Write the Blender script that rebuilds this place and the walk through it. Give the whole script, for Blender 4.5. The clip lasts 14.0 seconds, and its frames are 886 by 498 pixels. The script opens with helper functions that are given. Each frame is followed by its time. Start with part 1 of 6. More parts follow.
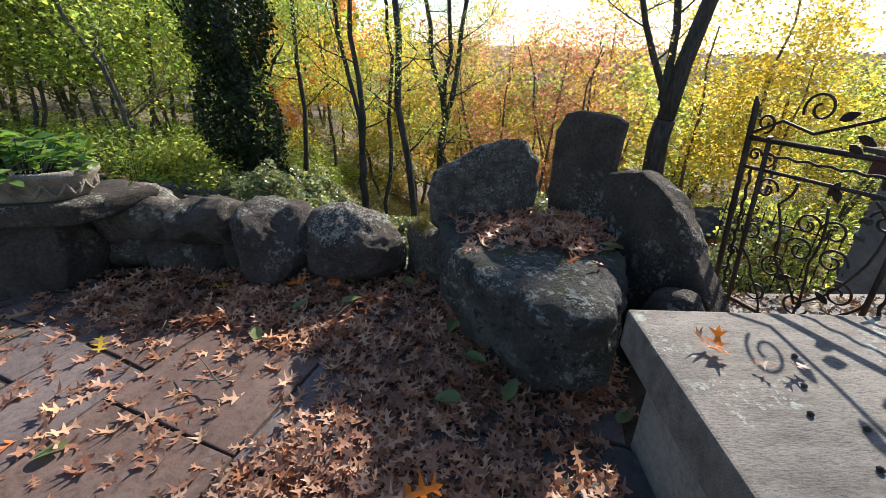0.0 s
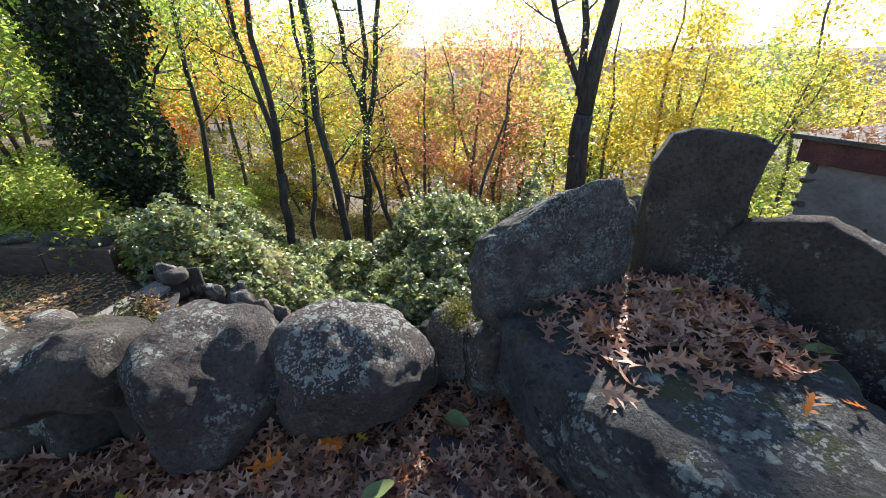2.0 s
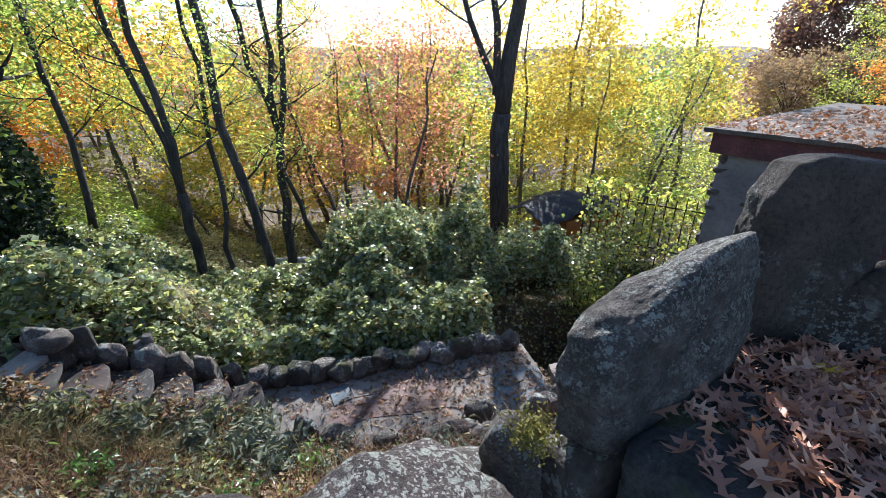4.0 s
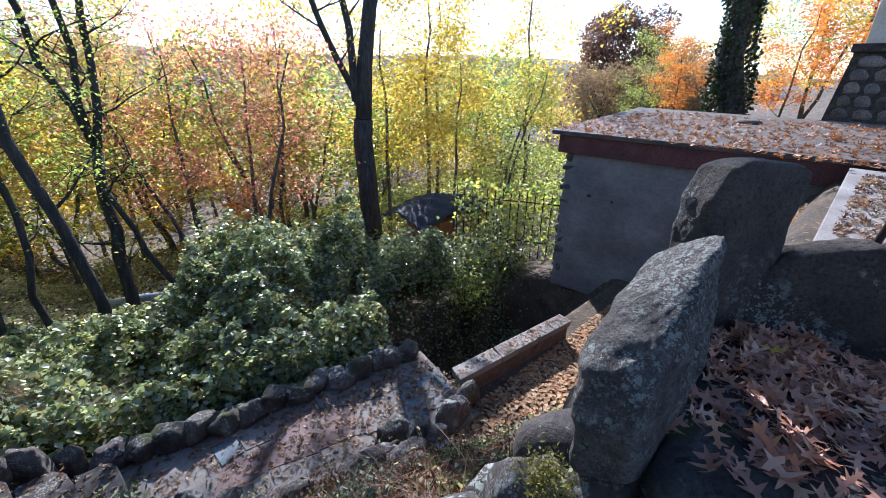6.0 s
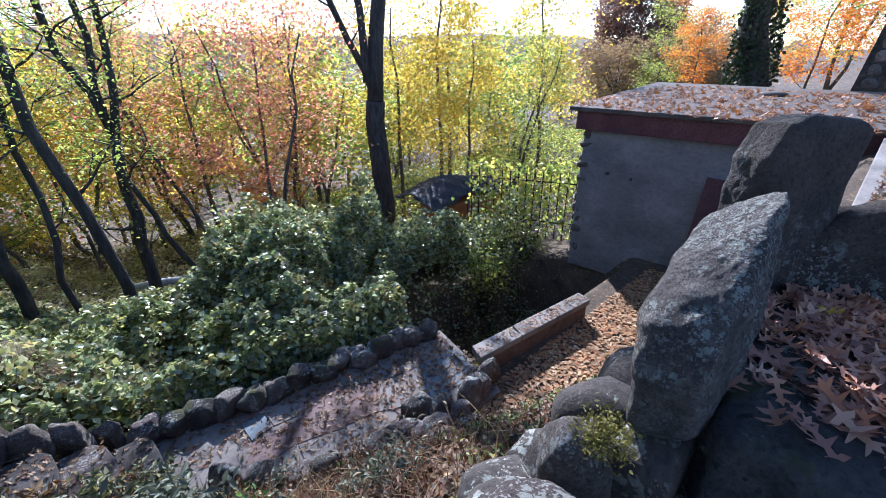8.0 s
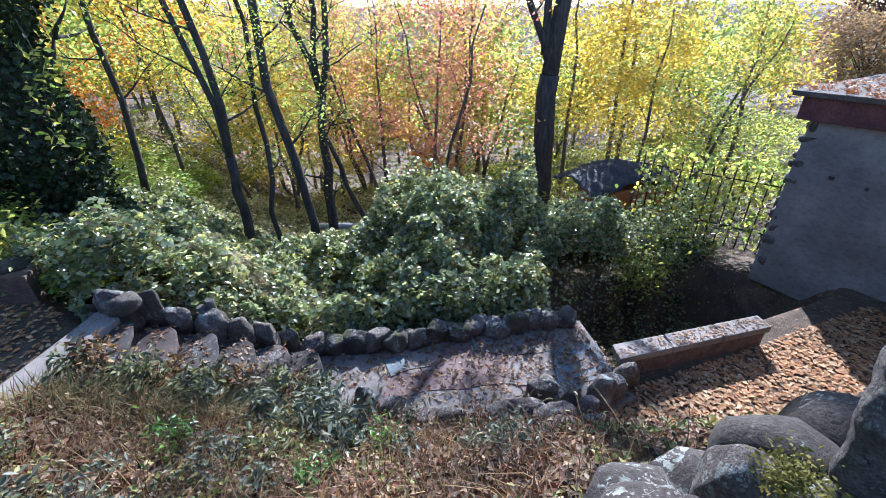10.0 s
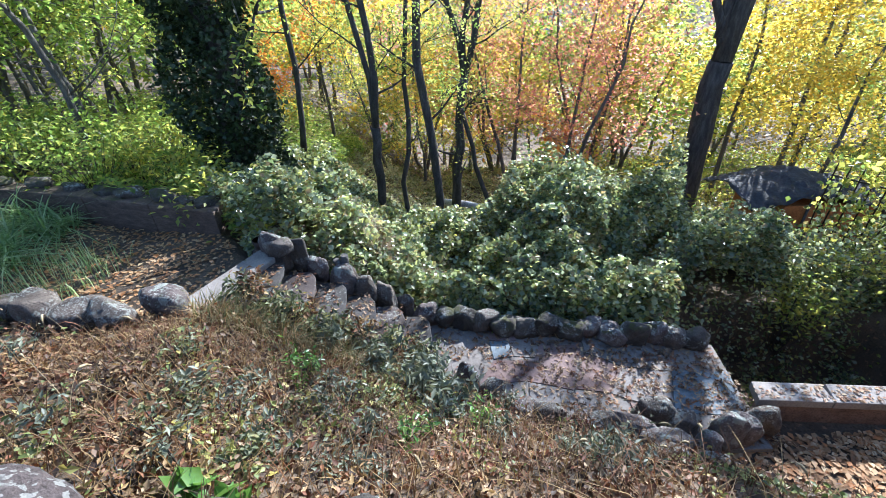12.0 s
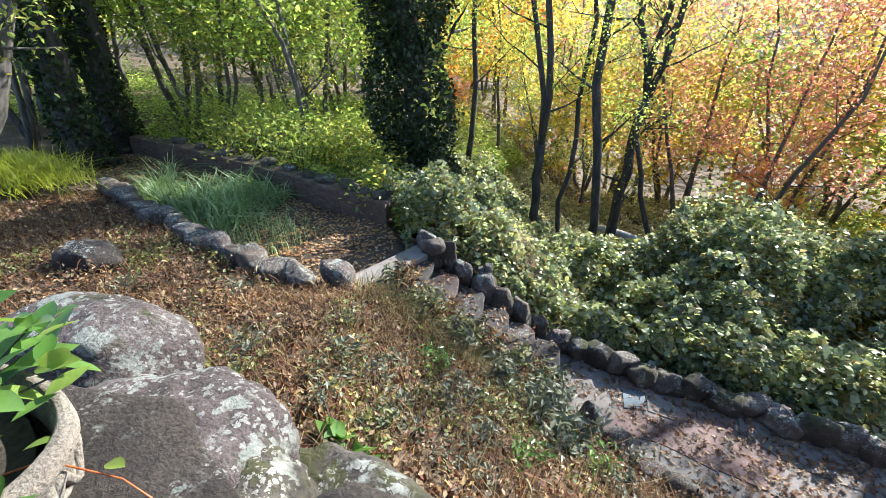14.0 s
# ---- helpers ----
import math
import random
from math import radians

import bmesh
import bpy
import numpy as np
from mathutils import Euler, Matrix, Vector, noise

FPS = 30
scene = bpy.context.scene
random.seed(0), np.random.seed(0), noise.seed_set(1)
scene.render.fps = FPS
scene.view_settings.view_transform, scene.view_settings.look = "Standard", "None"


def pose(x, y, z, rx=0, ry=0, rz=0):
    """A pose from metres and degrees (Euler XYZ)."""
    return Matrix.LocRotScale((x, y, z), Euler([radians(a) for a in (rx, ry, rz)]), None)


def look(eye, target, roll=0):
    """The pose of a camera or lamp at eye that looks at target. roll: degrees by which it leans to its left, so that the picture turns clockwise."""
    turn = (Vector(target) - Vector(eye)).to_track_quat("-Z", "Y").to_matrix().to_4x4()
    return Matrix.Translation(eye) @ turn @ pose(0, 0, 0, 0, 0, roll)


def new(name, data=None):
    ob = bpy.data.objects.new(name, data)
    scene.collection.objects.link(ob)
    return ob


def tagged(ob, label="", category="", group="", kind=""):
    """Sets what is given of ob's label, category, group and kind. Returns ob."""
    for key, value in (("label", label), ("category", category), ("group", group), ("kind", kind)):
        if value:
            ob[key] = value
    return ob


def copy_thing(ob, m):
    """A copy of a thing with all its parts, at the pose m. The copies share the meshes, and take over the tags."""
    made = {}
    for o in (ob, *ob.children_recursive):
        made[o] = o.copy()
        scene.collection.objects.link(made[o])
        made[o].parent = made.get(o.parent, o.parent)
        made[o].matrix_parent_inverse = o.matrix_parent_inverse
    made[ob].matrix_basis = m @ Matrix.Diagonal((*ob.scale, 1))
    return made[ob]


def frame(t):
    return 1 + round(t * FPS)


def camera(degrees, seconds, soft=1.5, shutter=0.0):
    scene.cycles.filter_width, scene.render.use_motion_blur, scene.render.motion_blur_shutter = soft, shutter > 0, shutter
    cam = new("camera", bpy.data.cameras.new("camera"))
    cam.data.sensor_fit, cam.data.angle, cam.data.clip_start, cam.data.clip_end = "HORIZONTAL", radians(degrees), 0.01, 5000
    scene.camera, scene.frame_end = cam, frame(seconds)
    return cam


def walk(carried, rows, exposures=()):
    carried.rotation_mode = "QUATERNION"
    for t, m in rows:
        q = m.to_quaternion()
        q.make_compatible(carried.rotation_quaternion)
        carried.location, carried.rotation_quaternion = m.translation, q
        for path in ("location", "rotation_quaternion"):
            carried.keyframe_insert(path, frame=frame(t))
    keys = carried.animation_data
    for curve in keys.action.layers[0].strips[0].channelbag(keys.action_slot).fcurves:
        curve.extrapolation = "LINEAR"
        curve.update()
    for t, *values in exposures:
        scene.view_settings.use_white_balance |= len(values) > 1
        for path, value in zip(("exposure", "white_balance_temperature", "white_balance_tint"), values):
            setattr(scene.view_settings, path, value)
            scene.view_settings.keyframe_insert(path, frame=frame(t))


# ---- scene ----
cam = camera(93.8, 14.0, soft=0.45)
METRES, EYE, TILT, LEAN, TURN = 3.2, 1.5, -24.5, -1.2, 0.0
ROWS = [
    (0.0, 0.0, 0.0, 0.0, 0.0, 0.0, -0.0),
    (0.5, -0.0413, 0.1036, 0.0491, -1.68, 0.08, 2.08),
    (1.0, -0.0893, 0.1848, 0.0845, -4.11, 0.07, 3.41),
    (1.5, -0.1367, 0.2561, 0.1185, -7.31, -0.05, 5.05),
    (2.0, -0.1658, 0.3544, 0.1591, -10.59, -0.37, 6.46),
    (2.5, -0.1921, 0.4167, 0.1921, -13.46, -0.61, 7.7),
    (5.0, -0.2729, 0.6562, 0.313, -30.73, -3.9, 14.47),
    (5.5, -0.2884, 0.675, 0.3229, -36.72, -5.01, 15.94),
    (6.0, -0.2911, 0.6872, 0.3265, -40.55, -6.16, 16.79),
    (6.5, -0.2958, 0.6924, 0.3248, -42.02, -6.97, 17.31),
    (7.0, -0.3028, 0.6991, 0.3228, -42.05, -7.51, 17.87),
    (7.5, -0.3111, 0.7091, 0.3209, -41.67, -8.05, 17.85),
    (8.0, -0.3256, 0.7159, 0.3177, -39.01, -7.99, 17.69),
    (8.5, -0.3368, 0.7194, 0.3178, -33.19, -7.05, 15.99),
    (11.0, -0.3738, 0.734, 0.3231, -9.56, -5.63, 6.97),
    (11.5, -0.3842, 0.739, 0.3249, -5.68, -5.96, 5.2),
    (12.0, -0.3984, 0.7354, 0.3291, -1.32, -6.38, 3.15),
    (12.5, -0.4045, 0.7285, 0.3325, 3.75, -6.67, 0.73),
    (13.0, -0.4131, 0.7212, 0.3364, 8.77, -6.88, -1.53),
    (13.5, -0.4221, 0.7107, 0.3413, 13.82, -6.95, -3.81),
    (14.0, -0.4265, 0.6977, 0.348, 18.72, -5.27, -5.99),
]
walk(cam, [(t, pose(0, 0, EYE, TILT, LEAN, TURN) @ pose(METRES * x, METRES * y, METRES * z, 90 + pitch, roll, yaw)) for t, x, y, z, yaw, pitch, roll in ROWS],
     exposures=((0.0, 1.06, 6500, 10), (1.5, 1.34, 6200, 10), (2.5, 1.62, 6000, 10), (5.0, 1.22, 5450, 15), (8.5, 1.36, 5150, 19), (11.0, 1.74, 5150, 14), (14.0, 1.85, 5950, 10)))

# ---- light ----
SUN_AZ, SUN_EL = 36.0, 33.0   # degrees to the right of +y, degrees above the horizon
world = bpy.data.worlds.new("sky")
scene.world = world
world.use_nodes = True
wn = world.node_tree.nodes
sky = wn.new("ShaderNodeTexSky")
sky.sky_type = "NISHITA"
sky.sun_disc = False
sky.sun_elevation = radians(SUN_EL)
sky.sun_rotation = radians(SUN_AZ)
sky.dust_density = 0.4
sky.air_density = 1.0
wn["Background"].inputs["Strength"].default_value = 0.1
world.node_tree.links.new(sky.outputs[0], wn["Background"].inputs["Color"])
sun = new("sun", bpy.data.lights.new("sun", "SUN"))
sun.data.energy, sun.data.angle, sun.data.color = 4.8, radians(0.5), (1.0, 0.93, 0.82)
sd = Vector((math.sin(radians(SUN_AZ)) * math.cos(radians(SUN_EL)), math.cos(radians(SUN_AZ)) * math.cos(radians(SUN_EL)), math.sin(radians(SUN_EL))))
sun.matrix_world = look(sd * 60, (0, 0, 0))


# ---- materials ----
def nodes_of(name):
    m = bpy.data.materials.new(name)
    m.use_nodes = True
    return m, m.node_tree.nodes, m.node_tree.links, m.node_tree.nodes["Principled BSDF"]


def ramp(n, l, fac, cols, spread=(0.25, 0.75)):
    r = n.new("ShaderNodeValToRGB")
    k = len(cols)
    while len(r.color_ramp.elements) < k:
        r.color_ramp.elements.new(0.5)
    for i, c in enumerate(cols):
        e = r.color_ramp.elements[i]
        e.position = spread[0] + (spread[1] - spread[0]) * i / max(1, k - 1)
        e.color = (*c, 1)
    l.new(fac, r.inputs[0])
    return r.outputs[0]


def mixc(n, l, fac, a, b, kind="MIX"):
    m = n.new("ShaderNodeMix")
    m.data_type, m.blend_type = "RGBA", kind
    for s, v in ((m.inputs[0], fac), (m.inputs[6], a), (m.inputs[7], b)):
        if isinstance(v, (int, float)):
            s.default_value = v
        elif isinstance(v, tuple):
            s.default_value = (*v, 1)
        else:
            l.new(v, s)
    return m.outputs[2]


def tex(n, l, scale, detail=6.0, rough=0.6, stretch=None):
    g = n.new("ShaderNodeNewGeometry")
    src = g.outputs["Position"]
    if stretch:
        mp = n.new("ShaderNodeMapping")
        mp.inputs["Scale"].default_value = stretch
        l.new(src, mp.inputs[0])
        src = mp.outputs[0]
    t = n.new("ShaderNodeTexNoise")
    t.inputs["Scale"].default_value, t.inputs["Detail"].default_value, t.inputs["Roughness"].default_value = scale, detail, rough
    l.new(src, t.inputs["Vector"])
    return t.outputs["Fac"]


def step(n, l, fac, lo, hi):
    m = n.new("ShaderNodeMapRange")
    m.inputs[1].default_value, m.inputs[2].default_value = lo, hi
    l.new(fac, m.inputs[0])
    return m.outputs[0]


def bump(n, l, b, height, strength, dist):
    k = n.new("ShaderNodeBump")
    k.inputs["Strength"].default_value, k.inputs["Distance"].default_value = strength, dist
    l.new(height, k.inputs["Height"])
    l.new(k.outputs[0], b.inputs["Normal"])


def times(n, l, a, b, op="MULTIPLY"):
    m = n.new("ShaderNodeMath")
    m.operation = op
    for s, v in zip(m.inputs, (a, b)):
        if isinstance(v, (int, float)):
            s.default_value = v
        else:
            l.new(v, s)
    return m.outputs[0]


def surface(name, cols, scale=3.0, rough=0.85, grain=40.0, relief=0.4, dist=0.01, stretch=None, spots=None, vary=0.0, metal=0.0, moss=0.0, lichen=0.0, contrast=0.8, flecks=(24.0, 75.0)):
    """Two scales of noise, optional pale lichen blotches, dark spots, moss on upward faces and a tone per object."""
    m, n, l, b = nodes_of(name)
    big, fine = tex(n, l, scale, 5, 0.6, stretch), tex(n, l, grain, 8, 0.7, stretch)
    c = ramp(n, l, big, cols, (0.3, 0.7))
    c = mixc(n, l, contrast, c, ramp(n, l, fine, [(0.2, 0.2, 0.2), (0.85, 0.85, 0.85), (1.15, 1.15, 1.15)], (0.34, 0.66)), "MULTIPLY")
    if spots:
        c = mixc(n, l, step(n, l, tex(n, l, grain * 0.4, 3, 0.5), 0.6, 0.68), c, spots)
    if moss:
        g = n.new("ShaderNodeNewGeometry")
        s = n.new("ShaderNodeSeparateXYZ")
        l.new(g.outputs["Normal"], s.inputs[0])
        f = times(n, l, step(n, l, s.outputs[2], 0.1, 0.9), step(n, l, tex(n, l, 3.3, 6, 0.7), 0.66 - moss * 0.2, 0.72 - moss * 0.2))
        c = mixc(n, l, f, c, mixc(n, l, fine, (0.024, 0.03, 0.008), (0.08, 0.08, 0.026)))
    if lichen:
        g = n.new("ShaderNodeNewGeometry")
        sx = n.new("ShaderNodeSeparateXYZ")
        l.new(g.outputs["Normal"], sx.inputs[0])
        # lichen mostly on upward faces; also colours lit tops paler, shaded sides darker
        top_weight = times(n, l, times(n, l, step(n, l, sx.outputs[2], -0.1, 0.55), 0.86), 0.14, "ADD")
        for size, tone, cover in ((flecks[0], ((0.15, 0.17, 0.145), (0.38, 0.41, 0.36)), 0.56), (flecks[1], ((0.2, 0.21, 0.19), (0.45, 0.45, 0.41)), 0.58)):
            wob = n.new("ShaderNodeTexNoise")
            wob.inputs["Scale"].default_value, wob.inputs["Detail"].default_value = size * 1.6, 5
            l.new(g.outputs["Position"], wob.inputs["Vector"])
            sh = mixc(n, l, 1.6 / size, g.outputs["Position"], wob.outputs["Color"])
            vo = n.new("ShaderNodeTexVoronoi")
            vo.inputs["Scale"].default_value = size
            l.new(sh, vo.inputs["Vector"])
            sp = n.new("ShaderNodeSeparateColor")
            l.new(vo.outputs["Color"], sp.inputs[0])
            f = step(n, l, times(n, l, times(n, l, sp.outputs[0], 0.62), vo.outputs["Distance"], "SUBTRACT"), 0.0, 0.07)
            f = times(n, l, f, step(n, l, tex(n, l, 2.3, 5, 0.7), cover - lichen * 0.14, cover + 0.07 - lichen * 0.14))
            c = mixc(n, l, times(n, l, times(n, l, f, top_weight), 0.95), c, mixc(n, l, fine, tone[0], tone[1]))
    if vary:
        o = n.new("ShaderNodeObjectInfo")
        c = mixc(n, l, vary, c, ramp(n, l, o.outputs["Random"], [(0.5, 0.45, 0.42), (1, 1, 1), (0.75, 0.7, 0.75), (1.1, 1.0, 0.9)], (0.1, 0.9)), "MULTIPLY")
    l.new(c, b.inputs["Base Color"])
    b.inputs["Roughness"].default_value, b.inputs["Metallic"].default_value = rough, metal
    bump(n, l, b, times(n, l, fine, times(n, l, big, 1.5), "ADD"), relief, dist)
    return m


def leaf_stuff(name, cols, rough=0.45, through_light=0.65, gloss=0.4, spread=(0.0, 1.0)):
    """Leaves: a colour per leaf, light passes through."""
    m, n, l, b = nodes_of(name)
    g = n.new("ShaderNodeNewGeometry")
    c = ramp(n, l, g.outputs["Random Per Island"], cols, spread)
    c = mixc(n, l, 0.45, c, ramp(n, l, tex(n, l, 1.3, 4), [(0.3, 0.36, 0.38), (1.25, 1.2, 1.05)], (0.36, 0.64)), "MULTIPLY")
    l.new(c, b.inputs["Base Color"])
    b.inputs["Roughness"].default_value = rough
    b.inputs["Specular IOR Level"].default_value = gloss
    t = n.new("ShaderNodeBsdfTranslucent")
    l.new(mixc(n, l, 1.0, c, (1.65, 1.6, 1.35), "MULTIPLY"), t.inputs[0])
    x = n.new("ShaderNodeMixShader")
    x.inputs[0].default_value = through_light
    l.new(b.outputs[0], x.inputs[1])
    l.new(t.outputs[0], x.inputs[2])
    l.new(x.outputs[0], n["Material Output"].inputs[0])
    return m


STONE = surface("lichened_stone", [(0.026, 0.02, 0.016), (0.06, 0.046, 0.036), (0.105, 0.083, 0.066)], 3.5, 0.92, 60, 1.0, 0.03, lichen=0.5, moss=0.2, vary=0.4, flecks=(28, 90))
STONE_FLECK = surface("flecked_stone", [(0.034, 0.026, 0.024), (0.08, 0.062, 0.055), (0.135, 0.108, 0.096)], 3.5, 0.92, 60, 1.0, 0.035, lichen=0.85, moss=0.25, vary=0.4, flecks=(30, 95))
STONE_PALE = surface("pale_lichened_stone", [(0.055, 0.044, 0.036), (0.12, 0.098, 0.08), (0.2, 0.172, 0.145)], 3.5, 0.92, 60, 1.0, 0.03, lichen=0.85, moss=0.25, vary=0.4)
STONE_CRUST = surface("crusty_lichen_stone", [(0.05, 0.042, 0.035), (0.105, 0.09, 0.077), (0.18, 0.158, 0.138)], 14.0, 0.95, 90, 1.0, 0.035, lichen=1.1, moss=0.15, flecks=(55, 150))
STONE_LICHEN = surface("grey_lichen_stone", [(0.065, 0.048, 0.046), (0.135, 0.108, 0.1), (0.23, 0.2, 0.185)], 3.0, 0.92, 55, 1.0, 0.03, lichen=1.15, moss=0.5, vary=0.25, flecks=(8, 40))
STONE_MOSS = surface("mossy_stone", [(0.03, 0.026, 0.022), (0.075, 0.066, 0.055), (0.14, 0.126, 0.105)], 3, 0.95, 45, 0.9, 0.02, lichen=0.45, moss=0.8, vary=0.4, flecks=(14, 60))
SEAT = surface("seat_stone", [(0.018, 0.017, 0.016), (0.06, 0.057, 0.052), (0.115, 0.11, 0.102)], 5, 0.88, 55, 1.0, 0.035, lichen=0.5, moss=0.6, spots=(0.012, 0.012, 0.01), flecks=(22, 70))
DARK_STONE = surface("brown_stone", [(0.022, 0.018, 0.015), (0.055, 0.045, 0.037), (0.09, 0.075, 0.06)], 2.5, 0.9, 40, 0.8, 0.015, lichen=0.25, vary=0.3)
CAPSTONE = surface("bluestone_cap", [(0.1, 0.084, 0.073), (0.16, 0.139, 0.124), (0.22, 0.195, 0.176)], 4, 0.8, 60, 0.5, 0.006, stretch=(1, 3.5, 3), lichen=0.2)
CONCRETE = surface("worn_concrete", [(0.15, 0.135, 0.12), (0.24, 0.215, 0.19), (0.3, 0.275, 0.25)], 1.6, 0.9, 40, 0.5, 0.006, lichen=0.1, moss=0.2, contrast=0.5)
FLAGS = [surface("flag_" + k, c, 2.2, 0.88, 34, 0.5, 0.008, spots=s, vary=0.35, contrast=0.55) for k, c, s in (
    ("blue", [(0.05, 0.051, 0.056), (0.086, 0.086, 0.09), (0.125, 0.123, 0.124)], (0.12, 0.11, 0.1)),
    ("red", [(0.08, 0.048, 0.04), (0.135, 0.085, 0.07), (0.18, 0.122, 0.102)], (0.14, 0.1, 0.09)),
    ("grey", [(0.062, 0.05, 0.042), (0.1, 0.083, 0.071), (0.14, 0.12, 0.102)], (0.15, 0.13, 0.12)),
    ("violet", [(0.08, 0.06, 0.062), (0.12, 0.093, 0.094), (0.16, 0.13, 0.13)], (0.13, 0.1, 0.1)))]
TFLAGS = [surface("path_flag_" + k, c, 2.2, 0.85, 34, 0.5, 0.008, vary=0.3, contrast=0.5) for k, c in (
    ("blue", [(0.075, 0.095, 0.11), (0.12, 0.15, 0.17), (0.18, 0.21, 0.23)]), ("pink", [(0.12, 0.075, 0.066), (0.18, 0.12, 0.105), (0.24, 0.175, 0.155)]), ("grey", [(0.12, 0.107, 0.095), (0.18, 0.163, 0.146), (0.235, 0.215, 0.195)]))]
# darker than the path flags: shade on the steps is in the colour
TREADS = [surface("tread_" + k, c, 2.2, 0.9, 34, 0.6, 0.01, lichen=0.3, vary=0.35, contrast=0.6) for k, c in (("grey", [(0.024, 0.022, 0.02), (0.046, 0.042, 0.038), (0.075, 0.069, 0.063)]), ("pink", [(0.036, 0.026, 0.023), (0.06, 0.045, 0.04), (0.09, 0.07, 0.062)]))]
JOINT = surface("dark_earth", [(0.025, 0.02, 0.016), (0.06, 0.047, 0.035), (0.1, 0.08, 0.06)], 6, 0.95, 50, 1.0, 0.02)
SOIL = surface("leafy_soil", [(0.04, 0.03, 0.02), (0.095, 0.07, 0.045), (0.16, 0.12, 0.08)], 1.3, 0.95, 35, 1.0, 0.03, spots=(0.22, 0.13, 0.07))
BARK = surface("dark_bark", [(0.025, 0.022, 0.021), (0.056, 0.05, 0.047), (0.1, 0.092, 0.086)], 3, 0.9, 30, 1.0, 0.02, stretch=(3, 3, 0.6))
BARK_GREY = surface("grey_bark", [(0.06, 0.055, 0.05), (0.12, 0.11, 0.1), (0.19, 0.175, 0.16)], 3, 0.9, 30, 1.0, 0.02, stretch=(3, 3, 0.6))
IRON = surface("rusty_iron", [(0.02, 0.016, 0.014), (0.045, 0.032, 0.027), (0.075, 0.045, 0.032)], 8, 0.6, 70, 0.4, 0.003, metal=0.5)
PLASTER = surface("stained_plaster", [(0.13, 0.122, 0.12), (0.2, 0.19, 0.186), (0.29, 0.277, 0.27)], 0.7, 0.9, 9, 0.25, 0.006, stretch=(1, 1, 1.6), contrast=0.35)
RED_PAINT = surface("dark_red_paint", [(0.06, 0.018, 0.022), (0.1, 0.028, 0.031), (0.14, 0.05, 0.048)], 2, 0.6, 25, 0.3, 0.004)
SHOOT = surface("orange_red_shoot", [(0.35, 0.07, 0.02), (0.5, 0.12, 0.03), (0.55, 0.18, 0.05)], 6, 0.45, 60, 0.2, 0.001)
ROOFING = surface("roof_felt", [(0.05, 0.039, 0.032), (0.09, 0.072, 0.06), (0.135, 0.112, 0.095)], 1.1, 0.9, 30, 0.5, 0.01)
TERRACOTTA = surface("cast_stone_planter", [(0.14, 0.11, 0.085), (0.29, 0.25, 0.2), (0.42, 0.38, 0.32)], 5, 0.95, 130, 1.0, 0.012, lichen=0.45)
TARP = surface("grey_tarpaulin", [(0.015, 0.018, 0.022), (0.032, 0.037, 0.044), (0.055, 0.06, 0.07)], 1.2, 0.8, 10, 0.6, 0.05)
ORANGE_TARP = surface("orange_board", [(0.3, 0.1, 0.03), (0.45, 0.17, 0.05), (0.5, 0.22, 0.08)], 2, 0.7, 20, 0.3, 0.01)
PIPE = surface("grey_pipe", [(0.3, 0.31, 0.32), (0.45, 0.46, 0.47), (0.55, 0.55, 0.55)], 3, 0.5, 20, 0.2, 0.003)
WALL_FAR = surface("cream_render", [(0.55, 0.46, 0.34), (0.65, 0.56, 0.43), (0.7, 0.62, 0.5)], 1.5, 0.9, 20, 0.3, 0.01, contrast=0.3)
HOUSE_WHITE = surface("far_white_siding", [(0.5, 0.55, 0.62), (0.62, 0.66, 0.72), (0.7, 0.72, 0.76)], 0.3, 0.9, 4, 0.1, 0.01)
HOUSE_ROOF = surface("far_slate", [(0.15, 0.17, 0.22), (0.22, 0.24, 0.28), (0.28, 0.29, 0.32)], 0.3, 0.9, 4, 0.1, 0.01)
WINDOW_DARK = surface("dark_pane", [(0.02, 0.025, 0.03), (0.04, 0.045, 0.05), (0.05, 0.055, 0.06)], 2, 0.15, 10, 0.05, 0.001)

OAK_LITTER = leaf_stuff("brown_oak_leaves", [(0.13, 0.058, 0.04), (0.29, 0.135, 0.085), (0.44, 0.23, 0.15), (0.25, 0.105, 0.068), (0.58, 0.36, 0.24), (0.48, 0.17, 0.065)], 0.5, 0.22, 0.5)
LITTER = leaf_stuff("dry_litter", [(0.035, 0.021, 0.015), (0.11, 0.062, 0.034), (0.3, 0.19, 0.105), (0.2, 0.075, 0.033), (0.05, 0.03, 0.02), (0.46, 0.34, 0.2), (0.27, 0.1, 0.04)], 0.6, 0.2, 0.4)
# darker copy of the litter; tree shade on the bank is in the colour
LITTER_SHADED = leaf_stuff("bank_litter", [(0.026, 0.016, 0.011), (0.08, 0.042, 0.023), (0.21, 0.125, 0.066), (0.16, 0.052, 0.022), (0.04, 0.024, 0.016), (0.38, 0.27, 0.15), (0.1, 0.06, 0.03)], 0.6, 0.2, 0.4)
# paler copy of the litter; sunlight on yard and pond is in the colour
LITTER_SUNLIT = leaf_stuff("sunlit_litter", [(0.16, 0.085, 0.04), (0.34, 0.19, 0.09), (0.5, 0.33, 0.18), (0.4, 0.17, 0.06), (0.6, 0.46, 0.28)], 0.7, 0.2, 0.3)
ORANGE_LEAF = leaf_stuff("orange_leaf", [(0.6, 0.17, 0.02), (0.75, 0.26, 0.03)], 0.4, 0.45)
YELLOW_LEAF = leaf_stuff("yellow_fallen_leaf", [(0.5, 0.33, 0.03), (0.45, 0.38, 0.06)], 0.5, 0.35)
GREEN_FALLEN = leaf_stuff("green_fallen_leaf", [(0.1, 0.16, 0.06), (0.16, 0.2, 0.08)], 0.5, 0.3)
